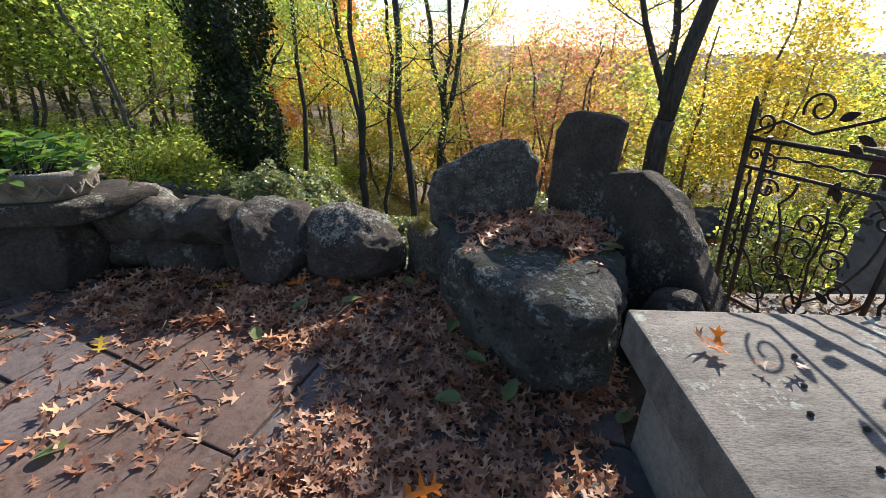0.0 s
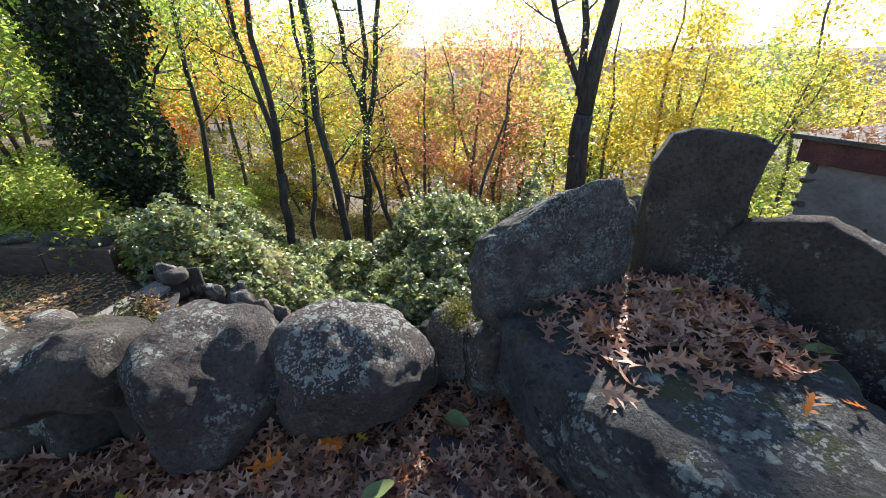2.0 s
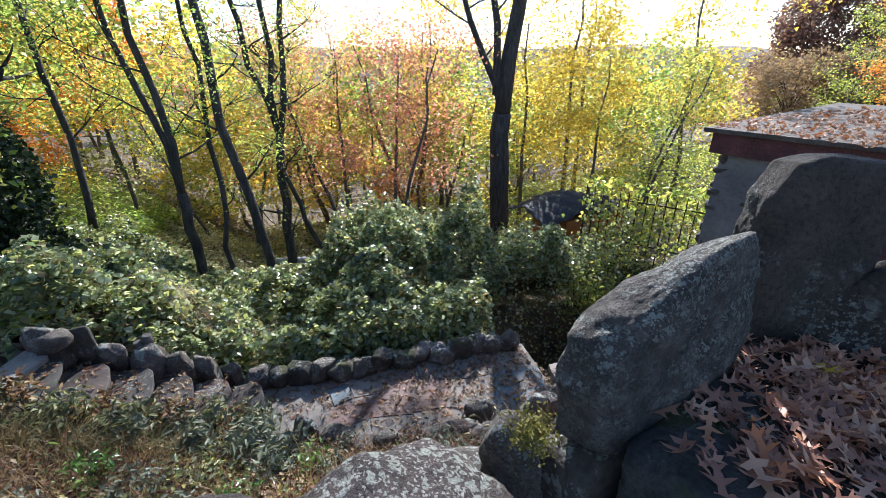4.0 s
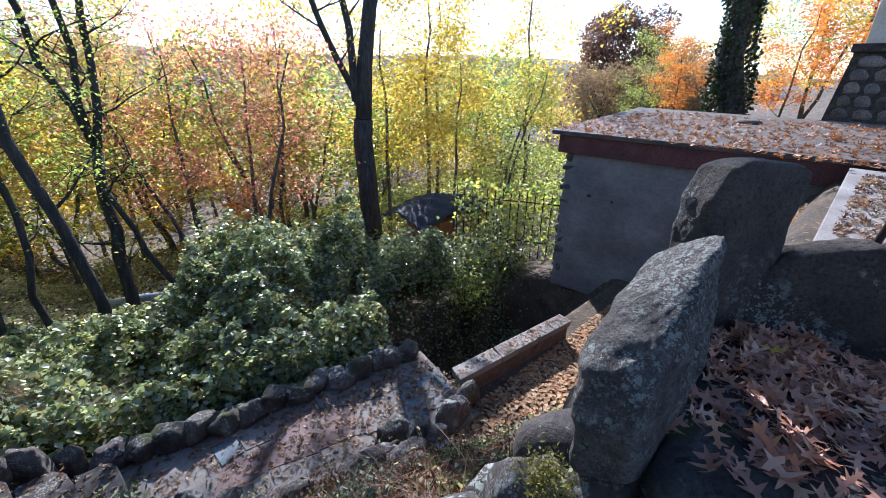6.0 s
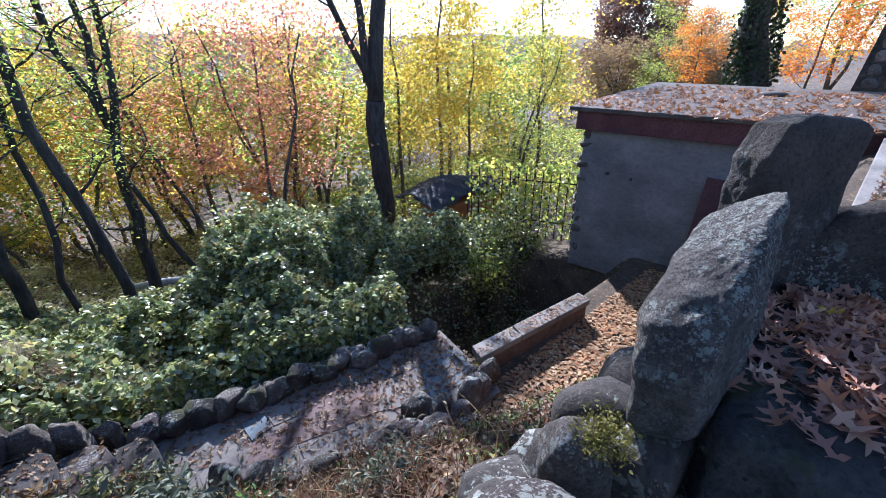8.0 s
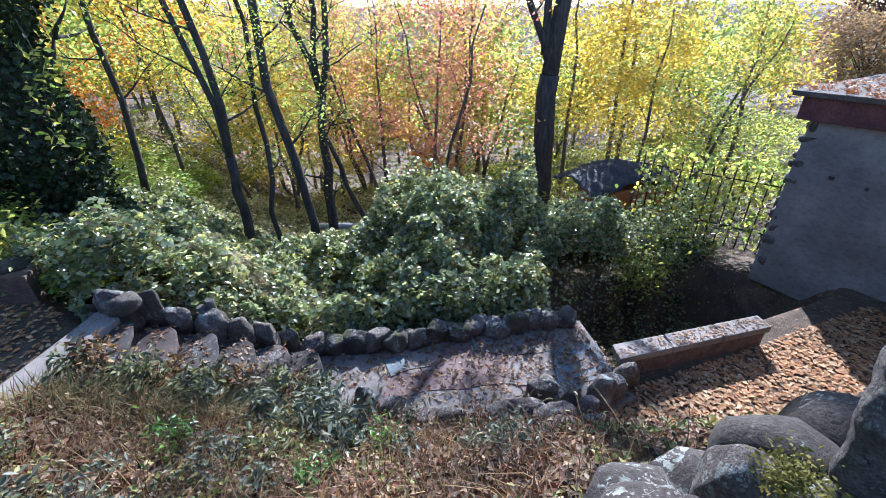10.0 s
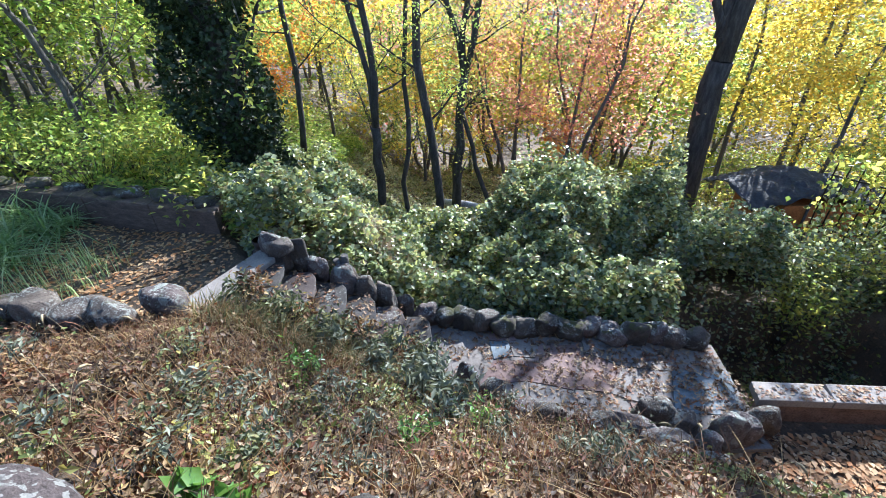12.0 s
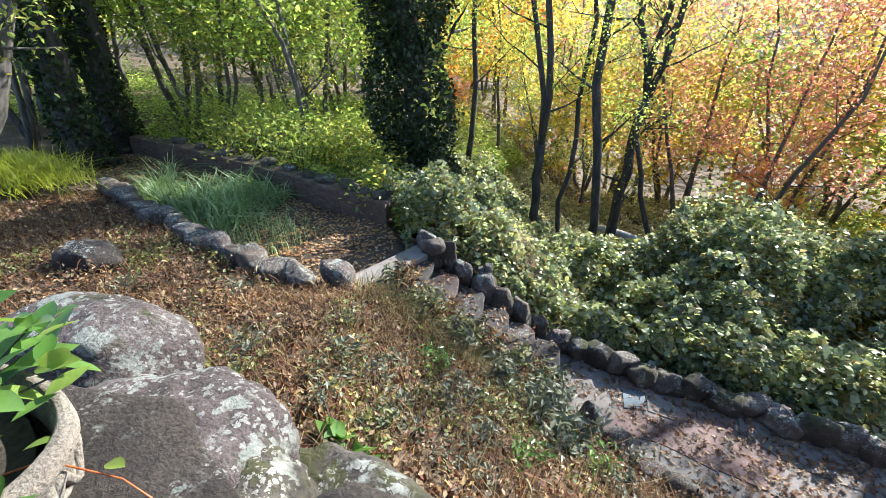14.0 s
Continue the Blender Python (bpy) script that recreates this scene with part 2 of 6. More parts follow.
# palest tones paint the sun's sheen on some of the ivy leaves
IVY = leaf_stuff("ivy_leaves", [(0.05, 0.085, 0.04), (0.16, 0.215, 0.11), (0.5, 0.56, 0.42), (0.08, 0.12, 0.055), (0.5, 0.52, 0.2), (0.3, 0.36, 0.22), (0.24, 0.18, 0.09), (0.12, 0.17, 0.08)], 0.26, 0.55, 0.9)
IVY_DARK = leaf_stuff("dark_ivy_leaves", [(0.012, 0.024, 0.01), (0.03, 0.05, 0.018), (0.045, 0.07, 0.025)], 0.5, 0.12, 0.35)
GREEN = leaf_stuff("green_foliage", [(0.1, 0.18, 0.04), (0.24, 0.36, 0.08), (0.44, 0.52, 0.14), (0.15, 0.25, 0.06), (0.55, 0.55, 0.14)], 0.4, 0.68)
YELGREEN = leaf_stuff("yellow_green_foliage", [(0.1, 0.18, 0.045), (0.26, 0.34, 0.085), (0.49, 0.47, 0.11), (0.15, 0.23, 0.06), (0.57, 0.5, 0.11)], 0.4, 0.68)
YELLOW = leaf_stuff("yellow_foliage", [(0.4, 0.35, 0.06), (0.61, 0.48, 0.075), (0.6, 0.41, 0.065), (0.24, 0.3, 0.07)], 0.4, 0.68)
ORANGE = leaf_stuff("orange_foliage", [(0.55, 0.2, 0.04), (0.66, 0.29, 0.05), (0.55, 0.15, 0.05), (0.62, 0.42, 0.06)], 0.45, 0.66)
RED = leaf_stuff("russet_foliage", [(0.48, 0.17, 0.15), (0.6, 0.3, 0.23), (0.44, 0.13, 0.13), (0.54, 0.34, 0.18), (0.38, 0.35, 0.15)], 0.42, 0.66)
BROWN = leaf_stuff("brown_foliage", [(0.2, 0.135, 0.085), (0.32, 0.215, 0.125), (0.26, 0.2, 0.1)], 0.6, 0.45)
PURPLE = leaf_stuff("purple_brown_foliage", [(0.1, 0.06, 0.055), (0.19, 0.105, 0.085), (0.25, 0.14, 0.1)], 0.6, 0.4)
GRASS = leaf_stuff("green_grass", [(0.12, 0.2, 0.07), (0.25, 0.36, 0.15), (0.5, 0.6, 0.38)], 0.35, 0.45, 0.6)
STRAW = leaf_stuff("dry_grass", [(0.06, 0.036, 0.02), (0.15, 0.094, 0.045), (0.4, 0.28, 0.13), (0.12, 0.055, 0.026), (0.22, 0.1, 0.045)], 0.7, 0.3)
SAGE = leaf_stuff("grey_green_leaves", [(0.08, 0.095, 0.065), (0.14, 0.16, 0.11), (0.21, 0.23, 0.17)], 0.5, 0.25)
GREY_HERB = leaf_stuff("dull_green_leaves", [(0.045, 0.06, 0.03), (0.09, 0.11, 0.055), (0.17, 0.19, 0.11), (0.22, 0.2, 0.07)], 0.5, 0.35)
RHODO = leaf_stuff("glossy_shrub_leaves", [(0.07, 0.16, 0.03), (0.13, 0.25, 0.05), (0.2, 0.33, 0.08)], 0.25, 0.35, 0.7)


# ---- building blocks ----
def part(name, bm, material, parent=None, label="", smooth=False):
    me = bm
    if isinstance(bm, bmesh.types.BMesh):
        me = bpy.data.meshes.new(name)
        bm.to_mesh(me)
        bm.free()
    ob = new(name, me)
    if material and not me.materials:
        me.materials.append(material)
    if smooth:
        me.shade_smooth()
    if parent:
        ob.parent = parent
    if label:
        tagged(ob, label)
    return ob


def group_thing(name, at, label, category, group="", kind=""):
    return tagged_at(new(name), at, label, category, group, kind)


def tagged_at(ob, at, label, category, group="", kind=""):
    ob.matrix_basis = at if isinstance(at, Matrix) else Matrix.Translation(at)
    return tagged(ob, label, category, group, kind)


def box_bm(sx, sy, sz, centre=(0, 0, 0), bevel=0.0, bm=None):
    b = bm or bmesh.new()
    g = bmesh.ops.create_cube(b, size=1.0, matrix=Matrix.Translation(centre) @ Matrix.Diagonal((sx, sy, sz, 1)))
    if bevel:
        es = list({e for v in g["verts"] for e in v.link_edges})
        bmesh.ops.bevel(b, geom=es, offset=bevel, segments=2, affect="EDGES", profile=0.6)
    return b


def tube_bm(points, radii, sides=8, bm=None):
    """A tapered tube through the points."""
    b = bm or bmesh.new()
    pts = [Vector(p) for p in points]
    rings = []
    for i, p in enumerate(pts):
        d = (pts[min(i + 1, len(pts) - 1)] - pts[max(i - 1, 0)]).normalized()
        a = d.cross(Vector((0.31, 0.9, 0.2))).normalized()
        c = d.cross(a)
        r = radii[i] if isinstance(radii, (list, tuple)) else radii
        rings.append([b.verts.new(p + (a * math.cos(k * math.tau / sides) + c * math.sin(k * math.tau / sides)) * r) for k in range(sides)])
    for p, q in zip(rings, rings[1:]):
        for k in range(sides):
            f = b.faces.new((p[k], p[(k + 1) % sides], q[(k + 1) % sides], q[k]))
            f.smooth = True
    if sides > 2:
        b.faces.new(rings[0][::-1])
        b.faces.new(rings[-1])
    return b


def rock_mesh(outline, thick, seed=0, square=4.0, rough=0.03, detail=4, flat=0.0, lump=1.0, facets=9):
    """A stone: the outline (x, y) swept over the given thickness in z, with rounded edges and a broken, uneven surface."""
    b = bmesh.new()
    bmesh.ops.create_icosphere(b, subdivisions=detail, radius=1.0)
    n = len(outline)
    cx, cy = sum(p[0] for p in outline) / n, sum(p[1] for p in outline) / n
    edges = [(outline[i][0] - cx, outline[i][1] - cy, outline[(i + 1) % n][0] - cx, outline[(i + 1) % n][1] - cy) for i in range(n)]

    def reach(dx, dy):
        best = 1e9
        for x0, y0, x1, y1 in edges:
            ex, ey = x1 - x0, y1 - y0
            det = dx * ey - dy * ex
            if abs(det) < 1e-9:
                continue
            s = (x0 * ey - y0 * ex) / det
            u = (x0 * dy - y0 * dx) / det
            if s > 0 and -1e-4 <= u <= 1.0001:
                best = min(best, s)
        return best if best < 1e8 else 0.1
    off = Vector((seed * 7.31, seed * 3.77, seed * 1.93))
    size = max(thick, 0.15)
    rr = random.Random(seed * 13 + 5)
    half = Vector((max(abs(p[0] - cx) for p in outline), max(abs(p[1] - cy) for p in outline), thick / 2))
    cuts = []
    for _ in range(facets):
        c = Vector((rr.gauss(0, 1), rr.gauss(0, 1), rr.gauss(0, 0.8))).normalized()
        cuts.append((c, rr.uniform(0.72, 0.95)))
    for v in b.verts:
        d = v.co.normalized()
        h = math.hypot(d.x, d.y)
        z = d.z
        k = (h ** square + abs(z) ** square) ** (-1 / square)
        r = reach(d.x / h, d.y / h) if h > 1e-5 else 0
        p = Vector((cx, cy, 0)) + (Vector((d.x / h * r * h * k, d.y / h * r * h * k, 0)) if h > 1e-5 else Vector()) + Vector((0, 0, z * k * thick / 2))
        g = Vector(((p.x - cx) / half.x, (p.y - cy) / half.y, p.z / half.z))
        for c, lim in cuts:
            over = g.dot(c) - lim
            if over > 0:
                g -= c * over * 0.8
        p = Vector((cx + g.x * half.x, cy + g.y * half.y, g.z * half.z))
        w = noise.fractal(p * 2.2 / (0.5 + size) * lump + off, 1.0, 2.1, 4) * 1.2 + noise.noise(p * 14 + off) * 0.3 + abs(noise.noise(p * 34 + off)) * 0.28 - 0.1
        f = 1 - flat * max(0, d.z) ** 3
        v.co = p + d * w * rough * f
    for f in b.faces:
        f.smooth = True
    me = bpy.data.meshes.new("stone")
    b.to_mesh(me)
    b.free()
    return me


def oval(a, b, n=12, seed=0, wob=0.12):
    r = random.Random(seed)
    return [(a * math.cos(i * math.tau / n) * (1 + r.uniform(-wob, wob)), b * math.sin(i * math.tau / n) * (1 + r.uniform(-wob, wob))) for i in range(n)]


def stone(name, outline, thick, at, material, label, group="", category="stone", **k):
    ob = part(name, rock_mesh(outline, thick, **k), material)
    return tagged_at(ob, at, label, category, group)


rng = np.random.default_rng(7)


def leaf_mesh(name, pos, size, material, up=0.0, slim=0.55, spread=0.35, drop=None, r=None, single=False):
    """Many small folded leaves at the points pos; up: how far they lie flat."""
    r = r or rng
    n = len(pos)
    nrm = r.normal(size=(n, 3))
    nrm[:, 2] = np.abs(nrm[:, 2])
    nrm = nrm / np.linalg.norm(nrm, axis=1)[:, None] * (1 - up) + np.array((0, 0, 1.0)) * up
    nrm /= np.linalg.norm(nrm, axis=1)[:, None]
    t = r.normal(size=(n, 3))
    if drop is not None:
        t += np.array(drop)
    t -= nrm * np.sum(t * nrm, axis=1)[:, None]
    t /= np.linalg.norm(t, axis=1)[:, None]
    s = np.cross(nrm, t)
    L = (size * (1 + spread * r.uniform(-1, 1, n)))[:, None]
    W = L * slim * 0.5
    fold = nrm * L * 0.12
    a, c = pos - t * L * 0.5, pos + t * L * 0.5
    v = np.stack([a, pos + s * W + fold - t * L * 0.08, c, pos - s * W + fold - t * L * 0.08], axis=1).reshape(-1, 3)
    if single:
        v = np.stack([a, pos + s * W * 1.7, c - s * W * 0.9], axis=1).reshape(-1, 3)
        me = bpy.data.meshes.new(name)
        me.vertices.add(n * 3)
        me.vertices.foreach_set("co", v.astype(np.float32).ravel())
        me.loops.add(n * 3)
        me.loops.foreach_set("vertex_index", np.arange(n * 3, dtype=np.int32))
        me.polygons.add(n)
        me.polygons.foreach_set("loop_start", np.arange(0, n * 3, 3, dtype=np.int32))
        me.update(calc_edges=True)
        me.materials.append(material)
        return me
    idx = np.arange(n)[:, None] * 4
    tri = np.concatenate([idx + np.array([[0, 1, 2]]), idx + np.array([[0, 2, 3]])], axis=1).reshape(-1)
    me = bpy.data.meshes.new(name)
    me.vertices.add(len(v))
    me.vertices.foreach_set("co", v.astype(np.float32).ravel())
    me.loops.add(len(tri))
    me.loops.foreach_set("vertex_index", tri.astype(np.int32))
    me.polygons.add(n * 2)
    me.polygons.foreach_set("loop_start", np.arange(0, n * 6, 3, dtype=np.int32))
    me.update(calc_edges=True)
    me.materials.append(material)
    return me


def blade_mesh(name, pos, height, width, material, bend=0.5, r=None):
    """Blades of grass: three-segment bent strips."""
    r = r or rng
    n = len(pos)
    a = r.uniform(0, math.tau, n)
    d = np.stack([np.cos(a), np.sin(a), np.zeros(n)], 1)
    s = np.stack([-np.sin(a), np.cos(a), np.zeros(n)], 1)
    h = height * r.uniform(0.5, 1.25, n)
    bd = bend * r.uniform(0.2, 1.3, n)
    rows = []
    for u, w in ((0, 1.0), (0.5, 0.8), (0.85, 0.45), (1.0, 0.05)):
        c = pos + d * (h * bd * u * u)[:, None] + np.array((0, 0, 1.0)) * (h * u * (1 - 0.45 * bd * u))[:, None]
        rows += [c - s * width * w / 2, c + s * width * w / 2]
    v = np.stack(rows, 1).reshape(-1, 3)
    idx = np.arange(n)[:, None] * 8
    quad = np.concatenate([idx + np.array([[k, k + 1, k + 3, k + 2]]) for k in (0, 2, 4)], 1).reshape(-1)
    me = bpy.data.meshes.new(name)
    me.vertices.add(len(v))
    me.vertices.foreach_set("co", v.astype(np.float32).ravel())
    me.loops.add(len(quad))
    me.loops.foreach_set("vertex_index", quad.astype(np.int32))
    me.polygons.add(n * 3)
    me.polygons.foreach_set("loop_start", np.arange(0, n * 12, 4, dtype=np.int32))
    me.update(calc_edges=True)
    me.materials.append(material)
    return me


def lobed_leaf_bm(bm, at, size, r, curl=0.25, lobes=3):
    """One oak leaf with pointed lobes, curled, lying about flat at the pose at."""
    cu, cv, tw = r.uniform(-0.4, 1.0) * curl, r.uniform(-0.3, 1.2) * curl, r.uniform(-0.6, 0.6) * curl

    def v(x, y):
        return bm.verts.new(at @ Vector((x * size, y * size, (cu * y * y * 2 + cv * x * x * 3 + tw * x * y * 2) * size)))
    us = [-0.5, -0.32, -0.18, -0.04, 0.1, 0.24, 0.36, 0.5]
    half = [0.012, 0.05, 0.075, 0.06, 0.085, 0.06, 0.07, 0.0]
    lf, rt = [v(-w, u) for u, w in zip(us, half)], [v(w, u) for u, w in zip(us, half)]
    for i in range(7):
        bm.faces.new((lf[i], rt[i], rt[i + 1], lf[i + 1]))
    for i, (reach, up) in zip((1, 3, 5), ((0.26, 0.06), (0.36, 0.16), (0.24, 0.17))):
        for side, row in ((-1, lf), (1, rt)):
            k = reach * r.uniform(0.8, 1.15)
            t = v(side * k, us[i] + up)
            m = v(side * k * 0.62, us[i] + 0.16)
            bm.faces.new((row[i], row[i + 1], m, t)) if side < 0 else bm.faces.new((row[i + 1], row[i], t, m))


def smooth01(a, lo, hi):
    u = np.clip((a - lo) / (hi - lo), 0, 1)
    return u * u * (3 - 2 * u)


# ---- the lie of the land ----
TERRACE, TOP = -3.4, -1.9


def path_z(x):
    return np.interp(x, [-3.8, -1.5], [TOP, TERRACE])


def near_edge(x):
    return np.interp(x, [-14, -9.6, -6.7, -5, -4.3, -1.0, 0, 1.1, 1.9, 2.7, 4.0, 30], [9.2, 7.7, 6.8, 6.45, 6.8, 6.8, 6.15, 5.8, 5.5, 4.3, 3.7, 3.6])


def far_edge(x):
    return np.interp(x, [-18, -13.5, -8.3, -4.9, -4.2, -1.75, 0, 2.9, 4.0, 30], [12.2, 11.5, 10.2, 9.1, 8.2, 8.26, 7.93, 7.4, 6.6, 6.4])


def wobble(x, y, s=1.0):
    return np.sin(x * 1.7 * s + 0.6) * np.cos(y * 1.3 * s + 1.1) * 0.5 + np.sin(x * 3.1 * s + y * 2.3 * s) * 0.3 + np.sin(x * 0.53 * s - y * 0.71 * s + 2) * 0.5


def land(x, y):
    """Height of the ground: bank below the patio wall, path and dry pond, then the wooded slope, the valley and the hills."""
    x, y = np.asarray(x, float), np.asarray(y, float)
    p, a, f = path_z(x), near_edge(x), far_edge(x)
    left = smooth01(-x, 4.6, 7.0)
    bank_top = -0.7 - 0.25 * left
    u = np.clip((y - 3.2) / np.maximum(a - 3.2, 0.1), 0, 1)
    bank = bank_top + (p + 0.12 + 0.1 * left - bank_top) * (1.2 * u - 0.2 * u * u) + wobble(x, y) * 0.05 * np.sin(np.pi * u)
    upper = -0.28 + (bank_top + 0.28) * smooth01(y, 2.85, 3.2)
    z = np.where(y < 3.2, upper, bank)
    on = smooth01(y, a - 0.1, a + 0.15)
    z = z * (1 - on) + (p - 0.08 - 0.15 * left) * on
    pit = smooth01(x, 3.05, 3.4) * (1 - smooth01(x, 8.5, 9.0)) * smooth01(y, 6.2, 6.45) * (1 - smooth01(y, 9.0, 9.8))
    z = z - 2.3 * pit
    d = np.maximum(y - f, 0)
    gentle = 0.25 + 0.75 * smooth01(x, -9, -3)
    v = np.interp(d, [0, 5, 14, 45, 130, 330, 800, 1500, 4000], [0, -1.7, -3.6, -9.5, -24, -26, 12, 40, 30])
    v = v * np.where(d < 200, gentle, 1.0) + smooth01(d, 3, 12) * wobble(x, y, 0.35) * 0.35 + smooth01(d, 300, 900) * 20 * wobble(x, y, 0.006)
    v += 0.25 * left * smooth01(d, 0.05, 0.4)
    return z + np.where(d > 0, v - 0.12 * smooth01(d, 0, 0.3), 0) + smooth01(-x, 14, 60) * 5 + smooth01(x, 16, 60) * 1.5


def axis_lines(lo, hi, fine, far):
    core = list(np.arange(lo, hi, fine))
    s, v = fine, hi
    up = []
    while v < far:
        up.append(v)
        s *= 1.12
        v += s
    s, v, dn = fine, lo, []
    while v > -far:
        s *= 1.12
        v -= s
        dn.append(v)
    return np.array(dn[::-1] + core + up)


gx, gy = axis_lines(-14, 12, 0.14, 2600), axis_lines(2.6, 14, 0.12, 2600)
X, Y = np.meshgrid(gx, gy)
Z = land(X, Y)
nx, ny = len(gx), len(gy)
ii = (np.arange(ny - 1)[:, None] * nx + np.arange(nx - 1)[None]).ravel()
gm = bpy.data.meshes.new("ground")
gm.from_pydata(np.stack([X, Y, Z], -1).reshape(-1, 3).tolist(), [], np.stack([ii, ii + 1, ii + nx + 1, ii + nx], 1).tolist())
gm.shade_smooth()
tagged(part("ground", gm, SOIL), "brown leaf-strewn earth falling away to a wooded valley", "ground", kind="structure")


# ---- patio and the stone seat ----
floor = tagged(part("floor", box_bm(10.4, 10.0, 0.2, (-3.8, -2.1, -0.101)), JOINT), "dark earth bed of the flagstone patio", "floor", kind="structure")
R_SEAT = random.Random(5)


def standing_stone(name, profile, thick, at, material, label, fall=0.0, group="stones of the seat", **k):
    """profile: outline in the stone's own upright plane (along, up); fall: how much the top slopes down towards the back."""
    me = rock_mesh(profile, thick, **k)
    me.transform(Matrix.Rotation(math.pi / 2, 4, "X"))
    me.transform(Matrix(((1, 0, 0, 0), (0, 1, 0, 0), (0, -fall, 1, 0), (0, 0, 0, 1))))
    return tagged_at(part(name, me, material), at, label, "stone", group)


stone("seat_stone", [(-0.02, 2.6), (0.0, 2.37), (0.07, 2.06), (0.22, 1.74), (0.42, 1.5), (0.6, 1.42), (0.76, 1.48), (0.9, 1.75), (1.0, 2.0), (1.04, 2.45), (0.8, 2.75), (0.3, 2.72)], 0.42, (0, 0, 0.35), SEAT,
      "flat grey boulder seat with pale lichen, strewn with leaves", "stones of the seat", "seat stone", seed=3, square=9, rough=0.05, detail=6, flat=0.9, facets=0, lump=1.5)
stone("base_boulder", [(0.06, 2.7), (0.14, 2.08), (0.46, 1.55), (0.74, 1.56), (1.05, 2.1), (1.15, 2.8)], 0.34, (0, 0, 0.1), DARK_STONE,
      "dark rough boulder under the stone seat", "stones of the seat", "stone", seed=4, square=4, rough=0.04, detail=5)
standing_stone("backrest_stone", [(-0.07, 0.46), (-0.11, 0.68), (-0.05, 0.82), (0.15, 0.94), (0.38, 1.04), (0.54, 1.03), (0.64, 0.9), (0.67, 0.7), (0.6, 0.44), (0.3, 0.36), (0.0, 0.38)], 0.25, pose(0.01, 2.7, 0.0, -3, 0, 5), STONE_CRUST,
               "long rounded boulder with rough grey lichen standing behind the seat", fall=0.4, seed=11, square=4.5, rough=0.03, facets=2, detail=6)
standing_stone("backrest_stone", [(-0.2, 0.2), (-0.22, 0.85), (-0.2, 1.08), (-0.15, 1.2), (-0.06, 1.225), (0.15, 1.205), (0.22, 1.17), (0.19, 0.8), (0.16, 0.2)], 0.19, pose(0.94, 2.72, 0.0, -3, 0, -31), STONE,
               "tall upright slab of dark stone behind the seat", seed=12, square=8, rough=0.014, facets=2, detail=6)
standing_stone("backrest_stone", [(-0.12, 0.1), (-0.1, 0.72), (0.06, 0.88), (0.3, 0.95), (0.48, 0.88), (0.72, 0.66), (0.95, 0.38), (1.03, 0.1), (0.5, -0.05)], 0.24, pose(0.99, 2.6, 0.0, -8, 0, -66), STONE,
               "sloping dark boulder at the side of the seat", seed=13, square=6, rough=0.025, facets=4, detail=6)
stone("wedge_stone", oval(0.12, 0.1, 9, 3), 0.2, (1.17, 1.72, 0.4), STONE, "small lichened stone wedged beside the seat", "stones of the seat", seed=14, detail=4)
stone("wedge_stone", oval(0.22, 0.2, 9, 8), 0.62, (1.25, 1.85, 0.12), DARK_STONE, "dark stone filling the corner beside the seat", "stones of the seat", seed=15, detail=4)
stone("base_boulder", [(-0.08, 2.64), (0.8, 2.64), (0.86, 2.88), (-0.08, 2.86)], 0.44, (0, 0, 0.17), DARK_STONE, "dark stone under the long backrest boulder", "stones of the seat", seed=18, square=5, rough=0.03, detail=5, facets=3)
stone("joint_stone", oval(0.13, 0.13, 9, 4), 0.5, (-0.13, 2.92, 0.15), STONE_PALE, "rounded stone between wall and seat with a moss tuft", "wall stones", seed=16, detail=4)
mr = np.random.default_rng(2)
tagged(part("moss_tuft", leaf_mesh("moss_tuft", np.array((-0.12, 2.83, 0.42)) + mr.normal(size=(900, 3)) * np.array((0.035, 0.04, 0.035)), 0.016, leaf_stuff("moss", [(0.14, 0.13, 0.03), (0.24, 0.21, 0.05)], 0.9, 0.2), r=mr), None), "tuft of yellow-green moss between two stones", "moss", kind="stuff")

# boulder wall, from the seat to the planter
for i, (cx, cy, w, dp, hh, zz, m) in enumerate((
        (-0.59, 2.7, 0.34, 0.24, 0.5, 0.3, STONE_FLECK), (-1.17, 2.74, 0.28, 0.28, 0.56, 0.3, STONE_FLECK), (-1.66, 2.82, 0.27, 0.26, 0.36, 0.41, STONE), (-2.1, 2.88, 0.24, 0.2, 0.28, 0.43, STONE_MOSS),
        (-2.42, 2.98, 0.36, 0.25, 0.4, 0.4, STONE_LICHEN))):
    stone("wall_stone", oval(w * 1.06, dp, 11, 30 + i, 0.1), hh, pose(cx, cy, zz, R_SEAT.uniform(-6, 6), R_SEAT.uniform(-6, 6), R_SEAT.uniform(-12, 12)), m,
          "rounded grey boulder on top of the low patio wall", "wall stones", seed=20 + i, square=4.5, rough=0.05, detail=5)
for i in range(9):
    stone("wall_stone", oval(0.2, 0.2, 9, 50 + i), 0.34, pose(-0.45 - i * 0.26, 2.86 + 0.012 * i, 0.12, 0, 0, i * 40), DARK_STONE, "dark stone in the foot of the low patio wall", "wall stones", seed=40 + i, square=3, rough=0.04, detail=4)
for i, (cx, cy, w, dp, hh, zz, m) in enumerate(((-3.35, 3.28, 0.5, 0.32, 0.5, 0.22, STONE_LICHEN), (-2.0, 3.12, 0.32, 0.14, 0.3, 0.16, STONE_MOSS), (-1.5, 3.14, 0.24, 0.14, 0.34, 0.08, STONE_MOSS))):
    stone("bank_boulder", oval(w, dp, 11, 60 + i, 0.1), hh, pose(cx, cy, zz, R_SEAT.uniform(-5, 5), R_SEAT.uniform(-5, 5), 15), m,
          "broad lichen-spotted boulder on the outer side of the patio wall", "bank boulders", seed=70 + i, square=4.5, rough=0.045, detail=5)
